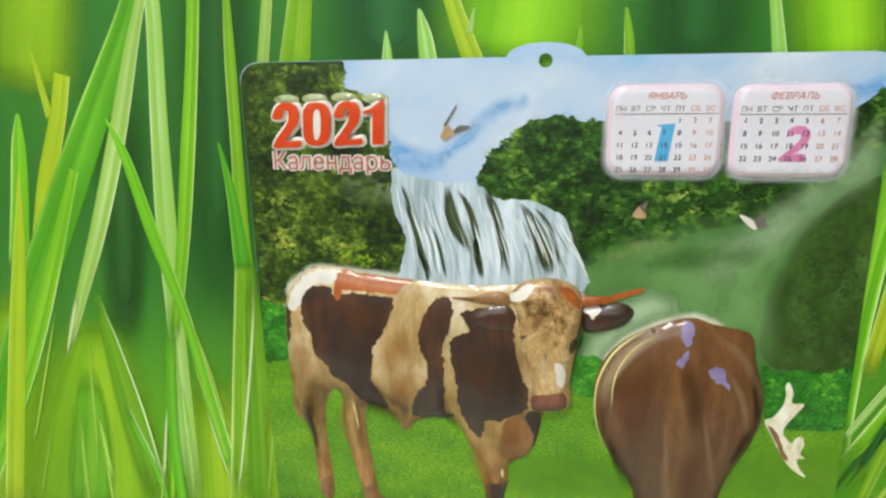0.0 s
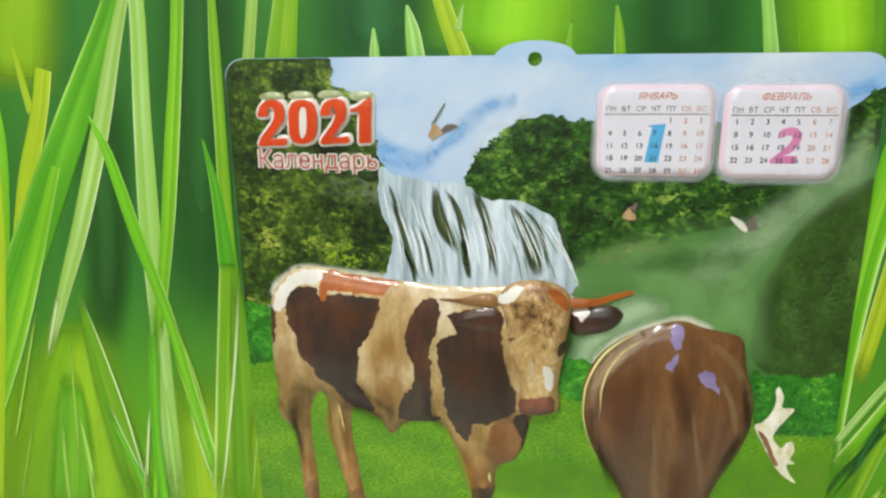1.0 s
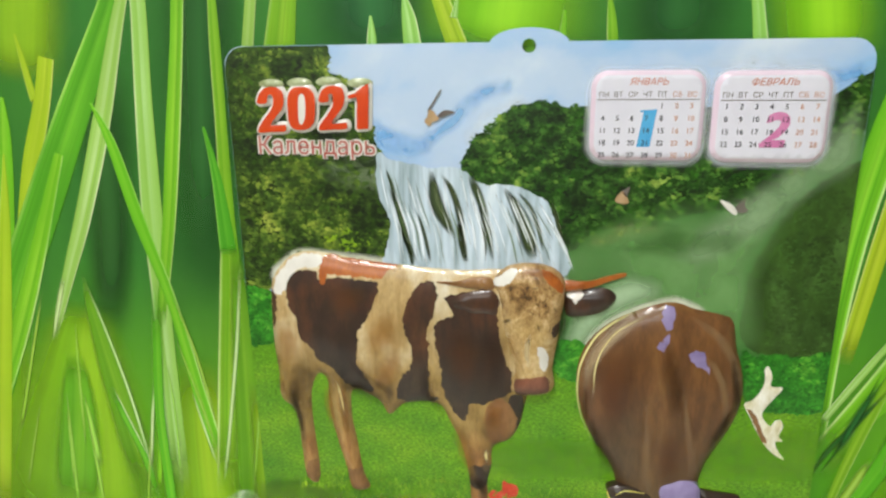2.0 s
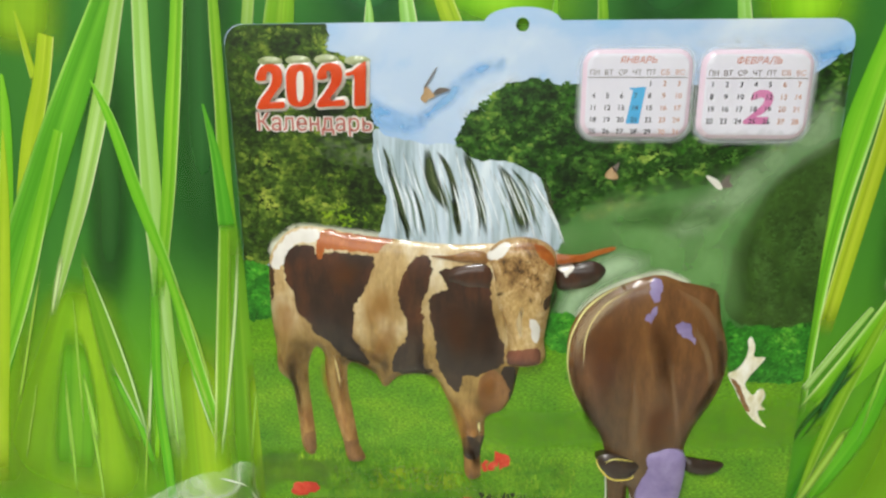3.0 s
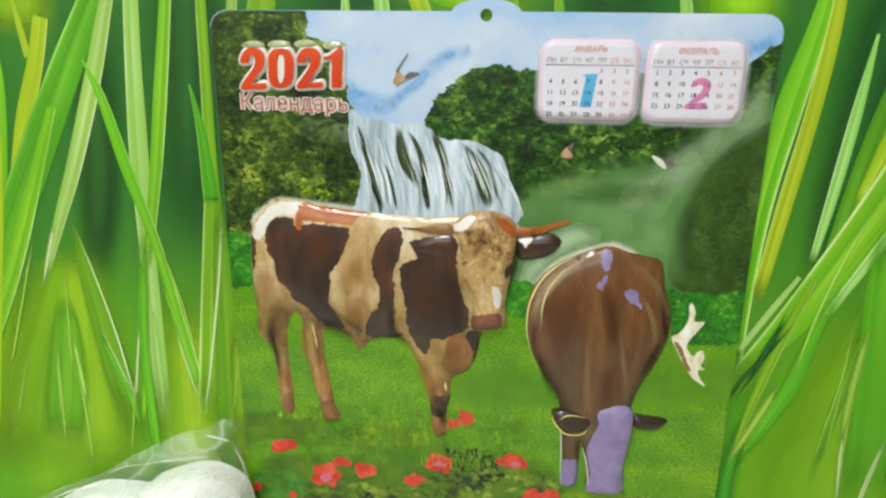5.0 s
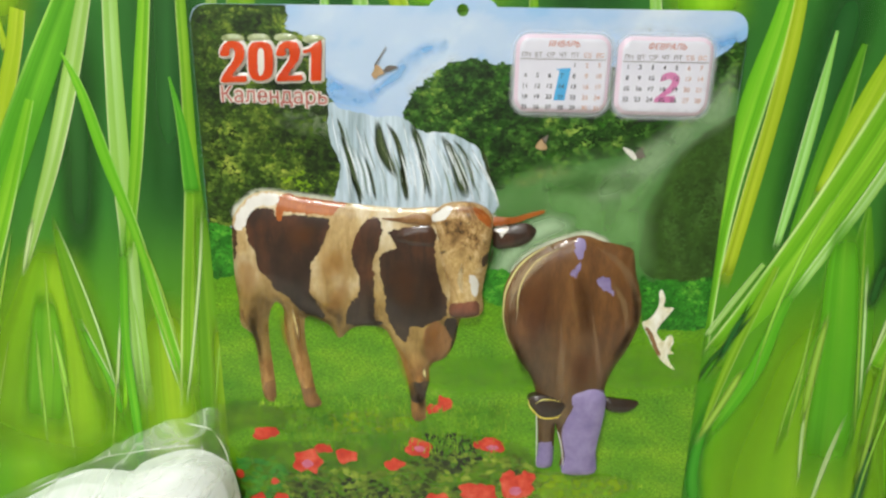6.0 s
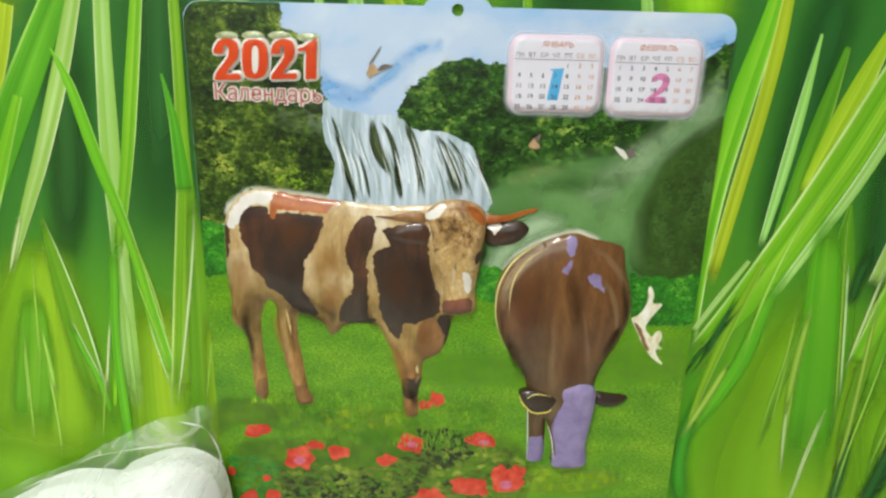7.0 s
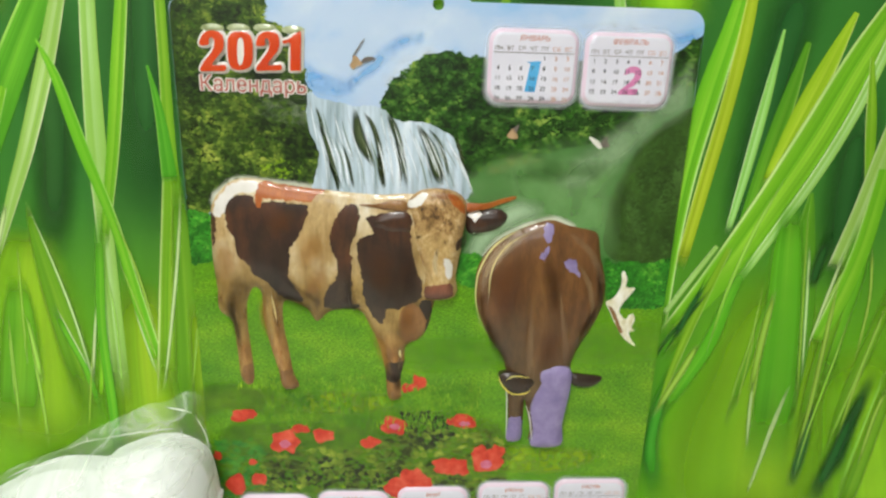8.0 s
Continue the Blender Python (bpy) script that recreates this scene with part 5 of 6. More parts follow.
coat_patches.append([(-130.2, -125.9), (-121.8, -126.9), (-120.5, -132.0), (-109.5, -129.9), (-96.2, -131.0), (-85.1, -133.1), (-88.7, -147.9), (-97.7, -162.3), (-99.1, -174.9), (-99.6, -185.8), (-92.5, -198.2), (-91.8, -203.7), (-104.7, -201.8), (-116.2, -188.6), (-124.6, -183.6), (-127.6, -176.5), (-135.0, -169.7), (-136.7, -157.2), (-141.3, -148.6), (-142.2, -138.1), (-138.1, -129.3)])
coat_patches.append([(-58.7, -131.2), (-53.5, -130.2), (-49.9, -135.9), (-52.6, -151.3), (-56.9, -161.9), (-55.4, -170.6), (-56.0, -201.2), (-50.2, -206.4), (-57.0, -209.6), (-74.0, -209.0), (-75.5, -204.4), (-73.5, -193.3), (-66.5, -183.7), (-66.2, -171.2), (-70.1, -162.6), (-70.3, -152.2), (-65.3, -138.2)])
coat_patches.append([(-42.7, -138.1), (-43.5, -144.0), (-40.4, -150.7), (-50.1, -154.6), (-51.9, -163.4), (-48.1, -186.2), (-47.5, -200.7), (-37.6, -218.4), (-32.6, -216.2), (-30.9, -206.8), (-21.0, -206.1), (-6.3, -197.8), (-6.5, -185.4), (-11.5, -173.4), (-14.8, -152.9), (-15.8, -136.1)])
coat_patches.append([(-7.9, -203.4), (0.5, -201.3), (-0.8, -219.3), (-5.1, -225.2), (-9.3, -223.7)])
coat_patches.append([(-118.4, -118.1), (-105.1, -118.1), (-90.4, -119.5), (-74.1, -121.6), (-79.7, -125.8), (-84.2, -129.7), (-98.2, -129.0), (-114.8, -128.1), (-117.0, -133.1), (-120.6, -132.1)])
coat_patches.append([(-150.4, -137.6), (-145.1, -127.0), (-135.9, -118.6), (-120.0, -116.4), (-120.4, -123.5), (-132.7, -125.7), (-140.1, -132.8), (-144.2, -141.7), (-148.6, -143.3)])
coat_patches.append([(-152.8, -141.2), (-149.0, -144.0), (-151.5, -163.3), (-153.1, -158.0)])
coat_patches.append([(-21.9, -213.3), (-14.0, -202.8), (-5.9, -208.4), (-2.8, -220.2), (-7.7, -230.7), (-17.2, -236.7)])
coat_patches.append([(-137.0, -257.3), (-130.5, -255.6), (-130.5, -268.3), (-138.6, -269.7)])
coat_patches.append([(-110.3, -261.6), (-100.8, -260.1), (-97.8, -273.9), (-107.7, -275.5)])
coat_patches.append([(-31.7, -253.2), (-18.6, -251.0), (-20.7, -265.6), (-31.3, -266.4)])
figure("relief_figure", BODY_A, 0,
       [CREAM, BROWN, BROWN, BROWN, BROWN, ORANGE, CLEAN, BROWN, SHANK, SHANK, SHANK, BROWN], "embossed cream shape with brown patches", patches=coat_patches)
HEAD_A = [(-18.3, -130.5), (-15.1, -125.1), (-8.8, -120.3), (1.3, -118.4), (11.5, -119.2), (19.2, -122.9), (23.0, -129.4), (22.9, -140.1), (21.3, -149.6), (20.4, -160.6), (18.7, -170.4), (17.4, -183.1), (18.7, -191.6), (16.2, -197.5), (8.2, -199.9), (-1.1, -200.2), (-7.2, -196.8), (-6.6, -189.6), (-5.4, -183.8), (-8.8, -171.2), (-12.9, -158.8), (-14.3, -145.1), (-16.3, -135.8)]
figure("relief_head", HEAD_A, 0.003, [FACE, MUZZLE, CLEAN, ORANGE, CLEAN, BROWN], top=0.006, width=0.014, tear=0.0007, patches=[
    [(-4.0, -189.5), (-0.0, -187.2), (10.5, -185.5), (14.5, -186.0), (16.3, -191.7), (14.8, -196.1), (5.5, -198.6), (-2.5, -198.1), (-4.6, -193.8)],
    [(8.8, -166.5), (12.1, -167.1), (14.9, -173.3), (13.8, -181.8), (11.1, -180.5), (9.2, -173.5)],
    [(10.2, -120.3), (17.9, -123.6), (21.9, -129.5), (21.5, -134.1), (15.6, -129.6), (11.0, -124.4)],
    [(-17.7, -130.2), (-14.5, -125.5), (-8.2, -121.0), (-3.7, -121.5), (-6.2, -126.2), (-11.3, -130.3)],
    [(16.3, -155.2), (20.1, -151.7), (21.4, -152.3), (20.1, -159.2), (17.1, -161.4)]])
EAR_SPOT = [(23.5, -135.1), (26.2, -133.6), (30.4, -133.8), (32.1, -132.6), (33.0, -136.3), (30.6, -138.9), (29.3, -140.9), (27.1, -138.0), (24.6, -137.3)]
for loop, k, m, top, w in (
    ([(-14.9, -134.6), (-32.3, -135.2), (-41.1, -140.3), (-42.2, -144.8), (-35.9, -149.0), (-21.7, -150.6), (-14.0, -149.2)], 0.004, BROWN, 0.003, 0.006),
    ([(23.6, -136.9), (32.9, -133.7), (44.6, -131.8), (51.5, -135.9), (50.2, -141.3), (43.7, -147.0), (32.0, -150.0), (24.1, -148.8)], 0.0, BROWN, 0.004, 0.006)):
    figure("relief_lobe", loop, k, [m, CLEAN], top=top, width=w, patches=[EAR_SPOT], tear=0.0008)
figure("relief_spike", [(-50.5, -130.4), (-39.5, -129.9), (-29.2, -127.4), (-19.0, -127.2), (-17.4, -133.8), (-29.2, -133.7), (-39.5, -132.3)], 0.005, [SHANK], top=0.002, width=0.003)
figure("relief_spike", [(20.9, -128.7), (36.0, -128.2), (45.9, -125.1), (55.1, -122.7), (55.8, -124.4), (46.1, -128.2), (37.9, -131.7), (22.8, -134.7)], 0.001, [ORANGE], top=0.003, width=0.003)

BODY_B = [(32.1, -193.5), (32.8, -176.6), (39.7, -161.9), (54.3, -149.2), (80.0, -139.1), (95.4, -142.5), (108.9, -145.2), (116.1, -149.0), (119.3, -165.1), (124.2, -181.5), (124.9, -198.4), (120.1, -215.9), (111.2, -233.9), (106.5, -247.7), (106.1, -256.9), (106.2, -280.3), (103.8, -299.7), (103.3, -316.9), (80.1, -318.0), (79.2, -305.7), (74.9, -286.5), (73.3, -281.8), (73.4, -301.1), (72.4, -316.9), (61.9, -317.4), (62.1, -301.6), (60.9, -282.4), (58.2, -259.0), (54.5, -245.4), (45.6, -232.2), (36.7, -214.9)]
figure("relief_figure", BODY_B, 0,
       [TAN, LILAC, LILAC, LILAC, LILAC], "embossed brown shape with lilac patches", top=0.008, width=0.035, patches=[
    [(92.2, -167.3), (95.5, -165.1), (100.7, -165.1), (102.4, -171.8), (105.2, -178.1), (99.2, -174.6), (94.5, -171.4)], [(75.2, -165.7), (77.1, -160.5), (81.3, -155.3), (80.9, -160.3), (79.0, -165.5)],
    [(76.8, -145.5), (79.7, -140.4), (83.2, -141.4), (82.9, -151.0), (79.2, -153.7)], [(61.9, -297.7), (72.3, -296.3), (72.4, -316.9), (61.9, -317.4)]])
figure("relief_head", [(80.7, -254.3), (87.2, -249.9), (99.3, -249.4), (105.8, -253.7), (106.2, -266.2), (104.4, -282.8), (102.6, -299.7), (102.9, -316.9), (80.6, -318.5), (81.3, -305.6), (77.8, -286.4), (80.8, -272.0), (82.3, -264.9)], 0.006, [LILAC], top=0.0035, width=0.012)
figure("relief_lobe", [(106.2, -257.8), (116.4, -258.3), (128.7, -259.6), (129.8, -262.3), (123.5, -268.2), (113.4, -269.1), (106.9, -265.2)], 0.001, [BROWN], top=0.003, width=0.005)
figure("relief_lobe", [(75.7, -258.2), (61.2, -255.6), (52.4, -258.3), (54.4, -263.8), (62.3, -271.9), (72.6, -271.4), (80.1, -262.7)], 0.006, [BROWN], top=0.003, width=0.005)
figure("relief_tuft", [(126.9, -199.9), (131.4, -196.5), (135.3, -190.0), (136.6, -183.0), (135.7, -177.6), (137.5, -175.2), (140.3, -181.2), (140.3, -187.4), (146.6, -187.9), (143.1, -194.3), (138.9, -200.9), (137.4, -206.5), (142.3, -212.6), (144.8, -209.3), (147.8, -208.3), (149.4, -213.0), (147.9, -218.8), (150.4, -221.8), (146.3, -222.9), (149.1, -229.3), (152.5, -234.0), (145.7, -230.3), (140.0, -224.1), (134.8, -215.5), (131.3, -208.4)], 0.0, [TUFT, SHANK], top=0.0008, width=0.003, tear=0.0006,
       patches=[[(128.7, -202.0), (133.6, -206.1), (139.3, -218.1), (141.4, -223.3), (138.2, -221.8), (134.3, -213.1)]])


def seam(points, w, k, material, name, lift):
    """A narrow raised printed line that follows a figure's edge."""
    rows = [(x, z, w * (1 if 0 < i < len(points) - 1 else 0.3)) for i, (x, z) in enumerate(points)]
    return cal(name, blade_mesh(rows, FIG - lift), material)


RIM_TINT = tint("printed_rim", "f4e8a4", 0.8, 0.95)
DUSK, RUST, PALE_TINT = tint("printed_dusk", "2a1a10", most=0.62), tint("printed_rust", "9a5424", most=0.38), tint("pale_hide_and_sheen", "dcc8a0", most=0.6)
CHESTNUT, UMBER, HONEY, SAND = tint("printed_chestnut", "6a3c1c", most=0.28), tint("printed_umber", "2c1a0e", most=0.34), tint("printed_honey", "b07c38", most=0.4), tint("printed_sand", "a88660", most=0.4)
drape([(-111.5, -153.4, 17.4), (-102.5, -142.5, 22.9), (-88.9, -137.6, 8.5)], BODY_A, 0, 0.006, 0.03, CHESTNUT, "coat_stroke")
drape([(-118.8, -190.0, 9.0), (-105.4, -201.3, 14.9), (-90.1, -208.7, 14.8), (-82.6, -217.6, 5.9)], BODY_A, 0, 0.006, 0.03, UMBER, "coat_stroke")
drape([(-88.9, -179.0, 17.4), (-83.2, -164.4, 25.8), (-76.0, -148.2, 14.1)], BODY_A, 0, 0.006, 0.03, HONEY, "coat_stroke")
drape([(-88.0, -201.0, 8.8), (-80.7, -187.6, 17.4), (-73.4, -171.0, 11.4)], BODY_A, 0, 0.006, 0.03, HONEY, "coat_stroke")
drape([(-138.8, -235.4, 9.4), (-141.6, -212.3, 18.5), (-136.5, -191.1, 18.2), (-130.6, -181.5, 9.0)], BODY_A, 0, 0.006, 0.03, UMBER, "coat_stroke")
drape([(-151.4, -209.1, 8.0), (-151.4, -203.4, 9.3), (-151.7, -197.7, 4.9)], BODY_A, 0, 0.006, 0.03, CHESTNUT, "coat_stroke")
drape([(-116.2, -237.5, 7.2), (-120.5, -218.4, 9.1), (-120.9, -201.3, 6.0)], BODY_A, 0, 0.006, 0.03, HONEY, "coat_stroke")
drape([(-108.4, -233.0, 6.1), (-111.4, -213.9, 7.8), (-109.9, -202.5, 4.8)], BODY_A, 0, 0.006, 0.03, CHESTNUT, "coat_stroke")
drape([(-44.8, -220.4, 6.8), (-56.4, -202.6, 10.3), (-57.7, -179.0, 6.7)], BODY_A, 0, 0.006, 0.03, UMBER, "coat_stroke")
drape([(-147.3, -191.8, 15.3), (-142.4, -174.8, 21.1), (-146.3, -156.9, 12.0)], BODY_A, 0, 0.006, 0.03, HONEY, "coat_stroke")
drape([(-20.2, -237.4, 8.6), (-16.9, -223.9, 19.9), (-17.9, -209.1, 11.2)], BODY_A, 0, 0.006, 0.03, CHESTNUT, "coat_stroke")
drape([(-27.8, -265.4, 8.8), (-34.7, -242.5, 11.6), (-39.7, -225.7, 11.5)], BODY_A, 0, 0.006, 0.03, HONEY, "coat_stroke")
drape([(-21.8, -256.9, 4.6), (-20.7, -251.0, 6.8), (-21.9, -245.3, 3.4)], BODY_A, 0, 0.006, 0.03, SAND, "coat_stroke")
drape([(-31.2, -200.9, 16.9), (-34.4, -175.9, 25.1), (-35.9, -160.1, 13.8)], BODY_A, 0, 0.006, 0.03, CHESTNUT, "coat_stroke")
drape([(-14.6, -199.7, 13.9), (-16.5, -176.6, 19.2), (-17.4, -157.5, 10.9)], BODY_A, 0, 0.006, 0.03, UMBER, "coat_stroke")
drape([(90.3, -210.8, 13.1), (86.4, -184.4, 18.1), (81.4, -158.9, 10.2)], BODY_B, 0, 0.008, 0.035, UMBER, "coat_stroke")
drape([(76.2, -258.9, 6.5), (73.2, -234.3, 8.1), (74.5, -208.4, 5.3)], BODY_B, 0, 0.008, 0.035, SAND, "coat_stroke")
drape([(101.9, -254.5, 6.3), (98.7, -228.4, 7.9), (93.2, -201.6, 5.2)], BODY_B, 0, 0.008, 0.035, SAND, "coat_stroke")
drape([(127.5, -206.2, 5.1), (119.2, -175.4, 7.5), (107.0, -155.8, 6.5), (90.6, -145.0, 3.0)], BODY_B, 0, 0.008, 0.035, SAND, "coat_stroke")
drape([(118.7, -217.7, 4.1), (112.1, -184.5, 6.0), (101.2, -166.2, 4.5)], BODY_B, 0, 0.008, 0.035, SAND, "coat_stroke")
drape([(54.9, -226.5, 10.9), (51.4, -190.2, 24.0), (60.2, -165.2, 15.7)], BODY_B, 0, 0.008, 0.035, CHESTNUT, "coat_stroke")
drape([(58.7, -252.8, 13.8), (49.6, -234.4, 11.0), (40.3, -207.3, 10.9)], BODY_B, 0, 0.008, 0.035, UMBER, "coat_stroke")
drape([(86.4, -254.0, 16.3), (86.6, -235.1, 18.7), (86.9, -216.5, 10.6)], BODY_B, 0, 0.008, 0.035, CHESTNUT, "coat_stroke")
drape([(45.9, -234.9, 0.8), (37.3, -218.8, 1.1), (33.0, -202.7, 1.3), (32.4, -188.7, 1.5), (34.1, -176.8, 1.5), (40.3, -163.0, 1.6), (49.7, -153.1, 1.6), (61.6, -145.8, 1.4), (76.1, -139.7, 0.7)], BODY_B, 0, 0.008, 0.035, RIM_TINT, "coat_stroke")
# wide sheen on the upper left side, painted as a pale stroke
drape([(36.6, -196.7, 4.4), (38.1, -180.8, 8.7), (44.9, -165.9, 10.7), (56.5, -154.0, 9.9), (71.5, -144.5, 4.9)], BODY_B, 0, 0.008, 0.035, PALE_TINT, "coat_stroke")
drape([(40.7, -206.4, 0.6), (41.5, -192.4, 1.1), (41.7, -180.7, 1.3), (45.0, -168.2, 1.1), (53.1, -156.4, 0.9), (64.9, -148.5, 0.7), (73.2, -143.7, 0.3)], BODY_B, 0, 0.008, 0.035, RIM_TINT, "coat_stroke")
drape([(39.2, -196.5, 3.7), (38.9, -182.7, 5.1), (42.5, -169.0, 5.0), (51.4, -157.3, 5.0), (66.4, -146.2, 3.2)], BODY_B, 0, 0.008, 0.035, SAND, "coat_stroke")
drape([(39.0, -216.7, 3.0), (36.9, -202.6, 4.4), (37.1, -190.7, 2.9)], BODY_B, 0, 0.008, 0.035, UMBER, "coat_stroke")
drape([(50.7, -245.0, 3.8), (44.3, -228.7, 5.2), (41.0, -212.5, 3.7)], BODY_B, 0, 0.008, 0.035, UMBER, "coat_stroke")
drape([(76.4, -243.3, 2.2), (72.6, -218.8, 2.9), (71.7, -194.8, 1.8)], BODY_B, 0, 0.008, 0.035, SAND, "coat_stroke")
drape([(99.3, -233.5, 1.8), (94.9, -209.4, 2.9), (90.9, -186.0, 1.8)], BODY_B, 0, 0.008, 0.035, SAND, "coat_stroke")
drape([(122.0, -207.9, 7.2), (121.1, -188.3, 7.8), (116.1, -165.7, 4.9)], BODY_B, 0, 0.008, 0.035, DUSK, "coat_stroke")
drape([(107.9, -228.9, 7.3), (115.3, -212.3, 8.0), (119.4, -200.1, 4.3)], BODY_B, 0, 0.008, 0.035, DUSK, "coat_stroke")
drape([(87.9, -201.9, 10.9), (82.6, -178.7, 12.9), (79.5, -159.8, 7.1)], BODY_B, 0, 0.008, 0.035, CHESTNUT, "coat_stroke")
drape([(-17.0, -222.7, 9.9), (-15.6, -212.7, 15.1), (-16.4, -202.9, 9.0)], BODY_A, 0, 0.006, 0.03, RUST, "coat_stroke")
drape([(-147.6, -210.7, 1.9), (-149.2, -204.8, 3.1), (-149.1, -198.2, 1.5)], BODY_A, 0, 0.006, 0.03, RUST, "coat_stroke")
drape([(-133.1, -220.9, 1.9), (-133.2, -215.8, 3.9), (-133.2, -209.0, 1.5)], BODY_A, 0, 0.006, 0.03, HONEY, "coat_stroke")
drape([(-106.1, -255.3, 3.2), (-109.4, -231.5, 5.4), (-111.0, -208.3, 6.1), (-112.8, -195.9, 3.0)], BODY_A, 0, 0.006, 0.03, RUST, "coat_stroke")
drape([(-110.2, -223.0, 1.2), (-111.8, -208.3, 1.9), (-113.6, -197.2, 1.1)], BODY_A, 0, 0.006, 0.03, RIM_TINT, "coat_stroke")
drape([(-137.6, -252.9, 4.0), (-139.4, -231.1, 7.8), (-142.2, -212.0, 10.1), (-141.0, -195.3, 5.4)], BODY_A, 0, 0.006, 0.03, DUSK, "coat_stroke")
drape([(-74.3, -205.8, 5.3), (-85.6, -199.8, 9.0), (-96.8, -191.4, 7.5), (-105.9, -181.8, 3.7)], BODY_A, 0, 0.006, 0.03, UMBER, "coat_stroke")
drape([(-20.2, -248.4, 1.2), (-21.4, -243.3, 2.7), (-21.1, -239.0, 1.1)], BODY_A, 0, 0.006, 0.03, RIM_TINT, "coat_stroke")
drape([(-21.2, -273.9, 3.1), (-25.2, -264.5, 7.8), (-27.2, -259.3, 4.7)], BODY_A, 0, 0.006, 0.03, DUSK, "coat_stroke")
drape([(23.9, -127.9, 3.5), (15.0, -123.2, 7.0), (2.1, -122.1, 5.6), (-4.2, -125.3, 2.1)], HEAD_A, 0.003, 0.006, 0.014, RUST, "coat_stroke")
drape([(-12.3, -153.1, 1.8), (-9.4, -151.5, 3.6), (-6.6, -149.8, 1.8)], HEAD_A, 0.003, 0.006, 0.014, DUSK, "coat_stroke")
drape([(20.9, -163.1, 2.2), (23.1, -153.9, 3.9), (23.8, -145.3, 2.1)], HEAD_A, 0.003, 0.006, 0.014, DUSK, "coat_stroke")
drape([(0.2, -133.9, 0.9), (2.0, -136.8, 1.8), (3.9, -138.2, 0.7)], HEAD_A, 0.003, 0.006, 0.014, DUSK, "coat_stroke")
drape([(6.0, -138.9, 0.9), (8.2, -140.6, 1.8), (10.3, -140.9, 0.7)], HEAD_A, 0.003, 0.006, 0.014, DUSK, "coat_stroke")
drape([(13.0, -135.7, 0.9), (11.5, -138.7, 1.8), (9.9, -140.2, 0.7)], HEAD_A, 0.003, 0.006, 0.014, DUSK, "coat_stroke")
drape([(2.6, -143.5, 0.7), (5.1, -145.6, 1.4), (7.6, -146.3, 0.6)], HEAD_A, 0.003, 0.006, 0.014, DUSK, "coat_stroke")
drape([(11.1, -146.1, 0.9), (12.9, -145.1, 1.8), (14.6, -142.6, 0.7)], HEAD_A, 0.003, 0.006, 0.014, DUSK, "coat_stroke")
drape([(16.6, -140.7, 0.7), (18.0, -143.6, 1.4), (19.2, -145.1, 0.6)], HEAD_A, 0.003, 0.006, 0.014, DUSK, "coat_stroke")
drape([(7.7, -150.8, 0.7), (8.9, -154.5, 1.4), (10.0, -156.7, 0.6)], HEAD_A, 0.003, 0.006, 0.014, DUSK, "coat_stroke")
drape([(3.7, -130.8, 0.7), (6.5, -130.7, 1.4), (9.3, -129.2, 0.6)], HEAD_A, 0.003, 0.006, 0.014, DUSK, "coat_stroke")
drape([(15.9, -151.9, 0.7), (15.3, -155.7, 1.4), (14.7, -158.0, 0.6)], HEAD_A, 0.003, 0.006, 0.014, DUSK, "coat_stroke")
drape([(2.9, -159.3, 0.5), (3.6, -163.1, 1.1), (4.1, -165.4, 0.4)], HEAD_A, 0.003, 0.006, 0.014, DUSK, "coat_stroke")
drape([(4.1, -180.5, 2.9), (2.4, -168.9, 5.1), (4.3, -157.3, 2.9)], HEAD_A, 0.003, 0.006, 0.014, PALE_TINT, "coat_stroke")
drape([(-4.0, -175.0, 2.9), (-7.0, -165.5, 3.6), (-8.6, -157.9, 1.8)], HEAD_A, 0.003, 0.006, 0.014, HONEY, "coat_stroke")
seam([(57.4, -260.0), (63.3, -256.5), (74.4, -257.4)], 0.9, 0, GLOW, "yellow_rim", 0.0095)
seam([(52.4, -258.3), (54.4, -264.7), (62.3, -272.4), (72.6, -271.9), (76.0, -268.5)], 0.9, 0, GLOW, "yellow_rim", 0.0072)
seam([(74.2, -282.7), (78.1, -296.0), (81.0, -318.0)], 0.9, 0, CLEAN, "pale_rim", 0.0062)
seam([(57.8, -259.0), (60.1, -282.4), (61.5, -317.4)], 0.8, 0, CLEAN, "pale_rim", 0.0006)

# small winged marks in the sky
for loops in ((([(-47.3, -22.5), (-46.8, -22.9), (-50.1, -28.4), (-53.3, -33.2), (-54.3, -33.0), (-51.2, -28.4)], GREY), ([(-53.7, -33.0), (-51.3, -33.5), (-49.0, -36.4), (-47.9, -38.1), (-52.0, -39.9), (-53.3, -41.6), (-56.2, -39.3), (-54.6, -36.4)], BUFF), ([(-49.0, -36.4), (-46.0, -33.5), (-42.5, -33.2), (-39.2, -34.3), (-43.1, -35.8), (-47.5, -37.3)], GREY)),
              (([(47.9, -81.8), (50.0, -77.8), (52.1, -76.2), (53.7, -78.5), (55.4, -82.4), (52.5, -83.4)], BUFF), ([(51.7, -76.5), (53.5, -75.0), (55.6, -73.5), (54.7, -77.7), (53.6, -79.6)], GREY)),
              (([(102.5, -80.4), (106.2, -81.2), (109.9, -83.5), (112.0, -87.2), (110.4, -88.1), (106.5, -85.1)], CLEAN), ([(110.7, -84.2), (113.2, -81.1), (115.8, -78.7), (115.2, -82.6), (117.3, -85.9), (113.1, -87.2)], GREY))):
    for lp, m in loops:
        cal("winged_mark", panel(dense(spline(lp, 3), 0.002), FRONT - 0.0009, None, 0.003), m)

# ---- plastic bag with a white filling, on the table beside the calendar ----
bag = tagged(new("plastic_bag"), "clear crinkled plastic bag with a soft white filling", "bag")
bag.location = (-0.28, -0.03, TOP)


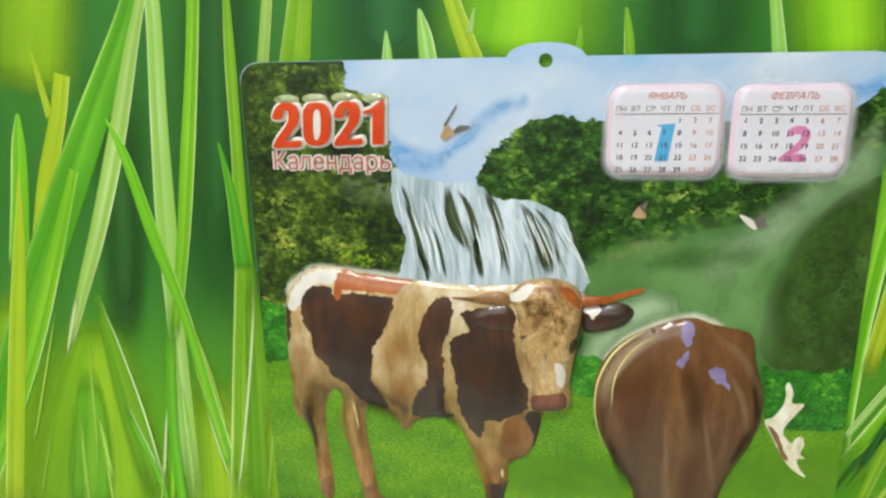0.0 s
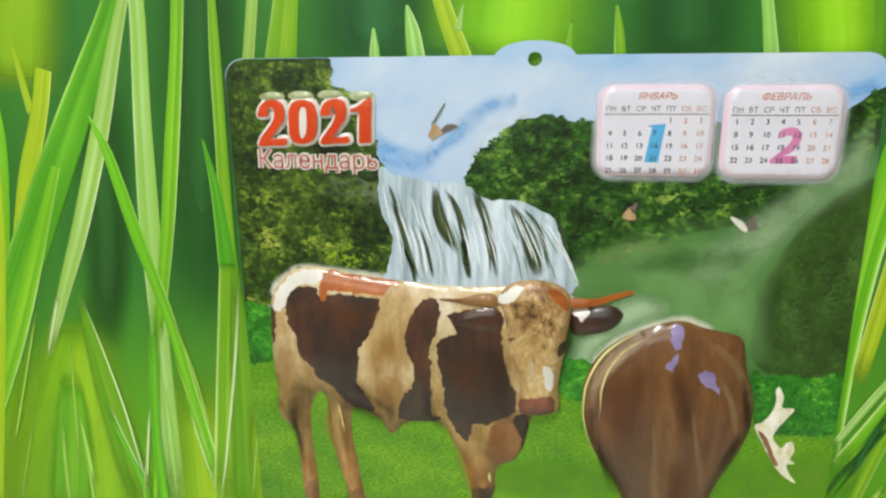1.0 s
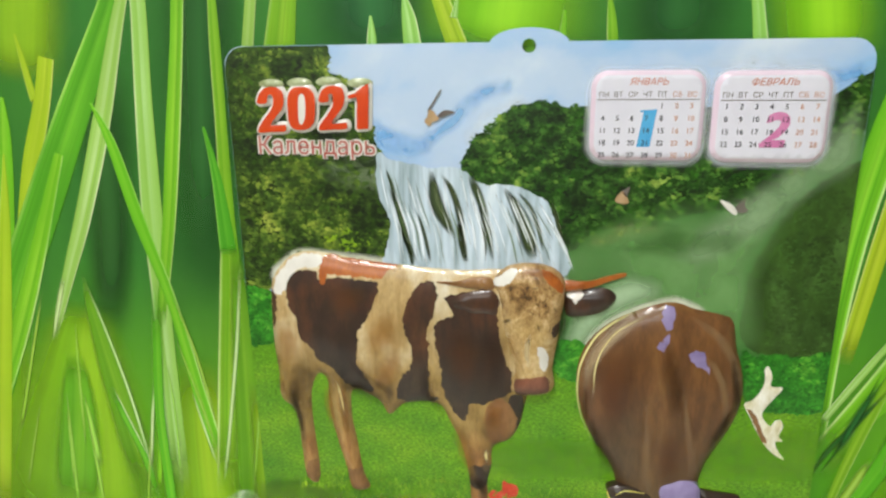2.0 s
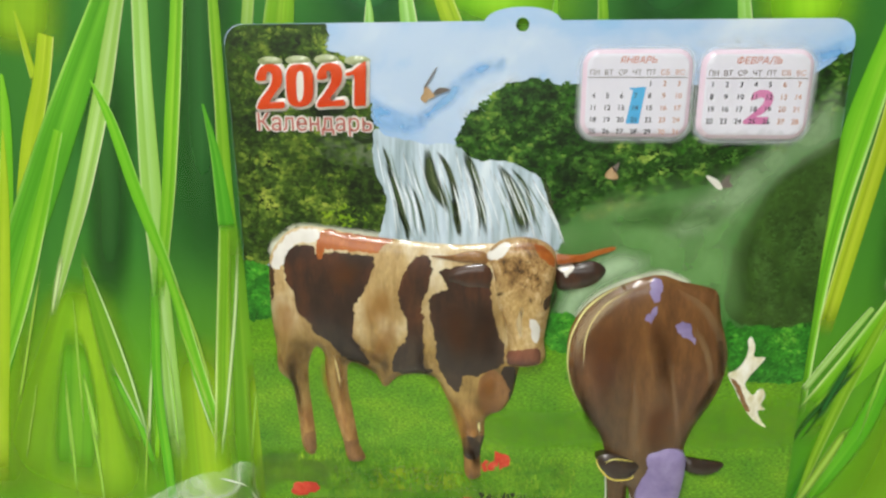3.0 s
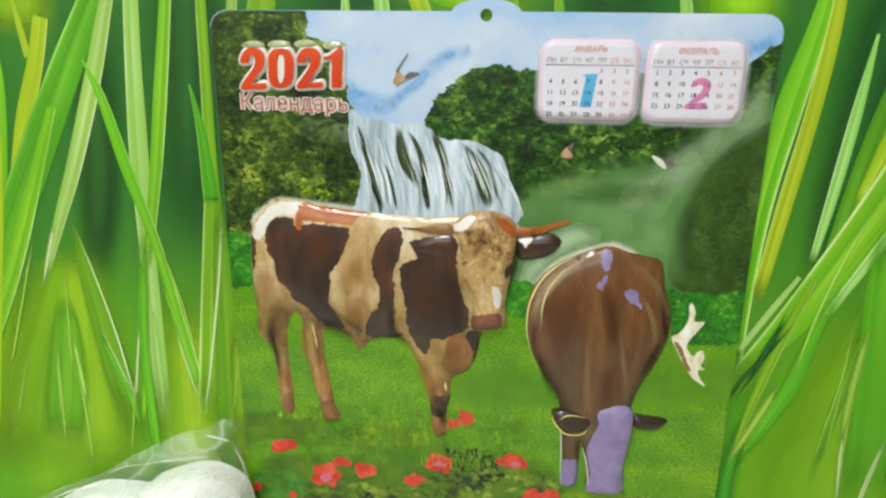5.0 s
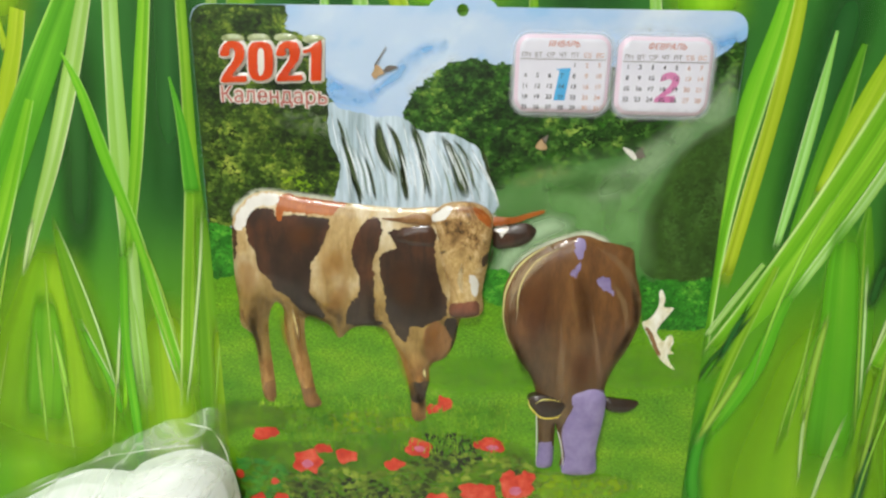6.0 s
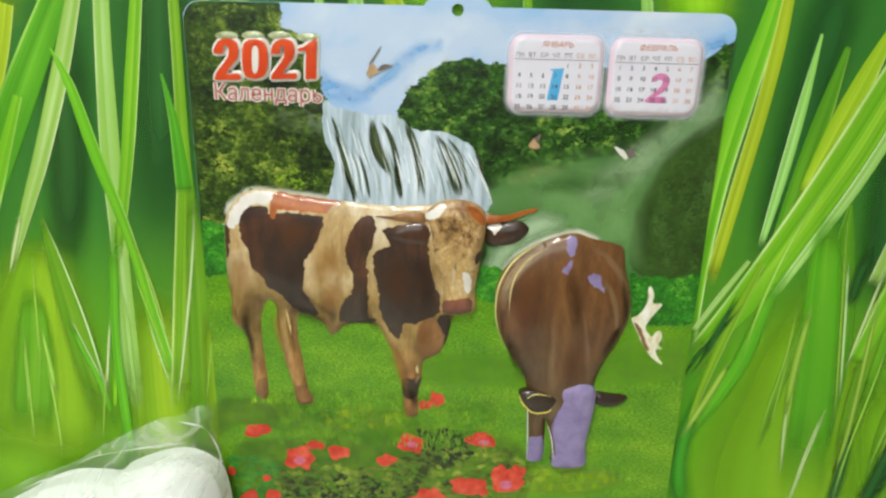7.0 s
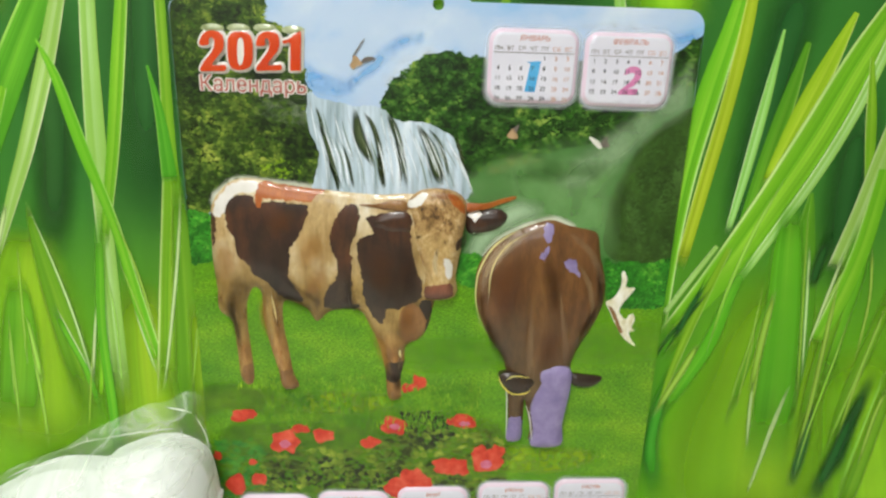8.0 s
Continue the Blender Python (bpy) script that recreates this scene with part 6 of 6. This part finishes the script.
def film_mat():
    n = Nodes("clear_film")
    wr = n.noise(n.coords((1, 1, 2.2)), 16, 3, 0.5, 0.8)
    n.finish("eef2ea", 0.12, wr, 0.9, 0.006, 0.0)
    # whiter, more opaque bands put the wrinkles' shine into the film's alpha
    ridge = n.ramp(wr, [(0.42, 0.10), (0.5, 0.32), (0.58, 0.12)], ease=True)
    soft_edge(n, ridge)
    return n.mat


FILM = film_mat()
fill = Nodes("white_filling")
FILLING = fill.finish(fill.ramp(fill.noise(fill.coords(), 20, 5), [(0.3, "f2f4f7"), (0.7, "fafbfd")]), 0.7, fill.noise(fill.coords(), 35, 5), 0.04, 0.003)


def in_bag(bm, name, material, label=""):
    ob = part(name, bm, material, bag, label)
    ob.location = Vector((0, 0, ZH)) - bag.location
    return ob


FILL = [(-317.5, -348.7), (-300.3, -337.2), (-277.7, -327.9), (-253.3, -326.8), (-242.7, -326.9), (-234.3, -319.5), (-221.4, -312.9), (-205.8, -307.0), (-193.6, -304.9), (-183.2, -306.3), (-171.7, -312.4), (-164.9, -321.1), (-161.6, -337.0), (-160.1, -353.6), (-160.3, -368.7)]
SKIN = [(-316.0, -340.4), (-286.4, -326.0), (-267.1, -317.4), (-247.2, -303.6), (-234.4, -296.3), (-218.4, -287.2), (-199.8, -278.1), (-187.8, -276.1), (-176.8, -268.7), (-167.9, -267.1), (-162.4, -272.0), (-164.4, -281.4), (-162.4, -289.9), (-158.8, -304.6), (-158.0, -324.2), (-158.3, -346.1), (-158.7, -368.7)]
# rows of the highlights along the film's creases, drawn as white strokes
SHINE_ROWS = [[(-317.0, -345.9, 1.5), (-292.0, -332.4, 1.8), (-274.5, -327.1, 1.5), (-262.9, -319.9, 0.8)], [(-238.7, -306.9, 0.6), (-217.2, -301.9, 1.3), (-195.8, -297.8, 1.5), (-179.2, -295.6, 0.7)], [(-189.5, -278.3, 0.9), (-180.8, -279.6, 2.1), (-172.1, -281.6, 1.8), (-167.8, -283.7, 0.6)],
         [(-247.2, -303.9, 0.7), (-247.0, -307.4, 1.8), (-246.2, -309.7, 0.9)], [(-203.0, -280.8, 0.6), (-201.4, -282.9, 1.8), (-201.0, -284.1, 0.6)], [(-167.9, -284.0, 0.6), (-163.4, -292.5, 1.2), (-159.8, -304.6, 1.2), (-158.9, -322.4, 0.8)], [(-177.7, -294.7, 0.6), (-177.6, -301.6, 1.2), (-177.1, -305.1, 0.6)], [(-267.2, -318.3, 0.5), (-247.9, -308.9, 0.8), (-226.5, -304.8, 0.4)]]
CREASE_SHINE = blade_mat("film_crease_shine", "f6f8f4", "f2f5f0", "f6f8f4", "f8faf6", soft=0.9, fade=0.3, contrast=0.0)
FLOORZ = (TOP - ZH) * 1000 + 1
content = spline(FILL + [(-195, FLOORZ), (-250, FLOORZ), (-330, FLOORZ), (-410, FLOORZ), (-425, -430), (-400, -400)], 4)
content[:, 1] -= 0.008
content[:, 1] = np.maximum(content[:, 1], FLOORZ / 1000)


def lumps(top, width, amount, pitch):
    base = swell(top, width)
    return lambda q, d: base(q, d) + 0.95 * np.clip(q[:, 1].max() - 0.02 - q[:, 1], 0, 0.2) * np.clip(d / 0.02, 0, 1) + np.array([amount * min(1, far / 0.015) * noise.noise((x / pitch, 3.1, z / pitch)) for (x, z), far in zip(q, d)])


front = panel(dense(content, 0.006), -0.030, lumps(0.030, 0.045, 0.0018, 0.03), 0.005, skirt=0.018)
in_bag(front, "filling", FILLING, "soft bright white filling")
skin = spline(SKIN + [(-188, FLOORZ), (-250, FLOORZ), (-330, FLOORZ), (-420, FLOORZ), (-438, -430), (-410, -395)], 4)
skin[:, 1] = np.maximum(skin[:, 1], FLOORZ / 1000)
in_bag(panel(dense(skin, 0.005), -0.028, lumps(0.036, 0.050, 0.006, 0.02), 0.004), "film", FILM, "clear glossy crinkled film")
# painted highlights: pale strokes laid where the crinkled film shines
for rows in SHINE_ROWS:
    in_bag(blade_mesh(rows, -0.0315), "fold", CREASE_SHINE)
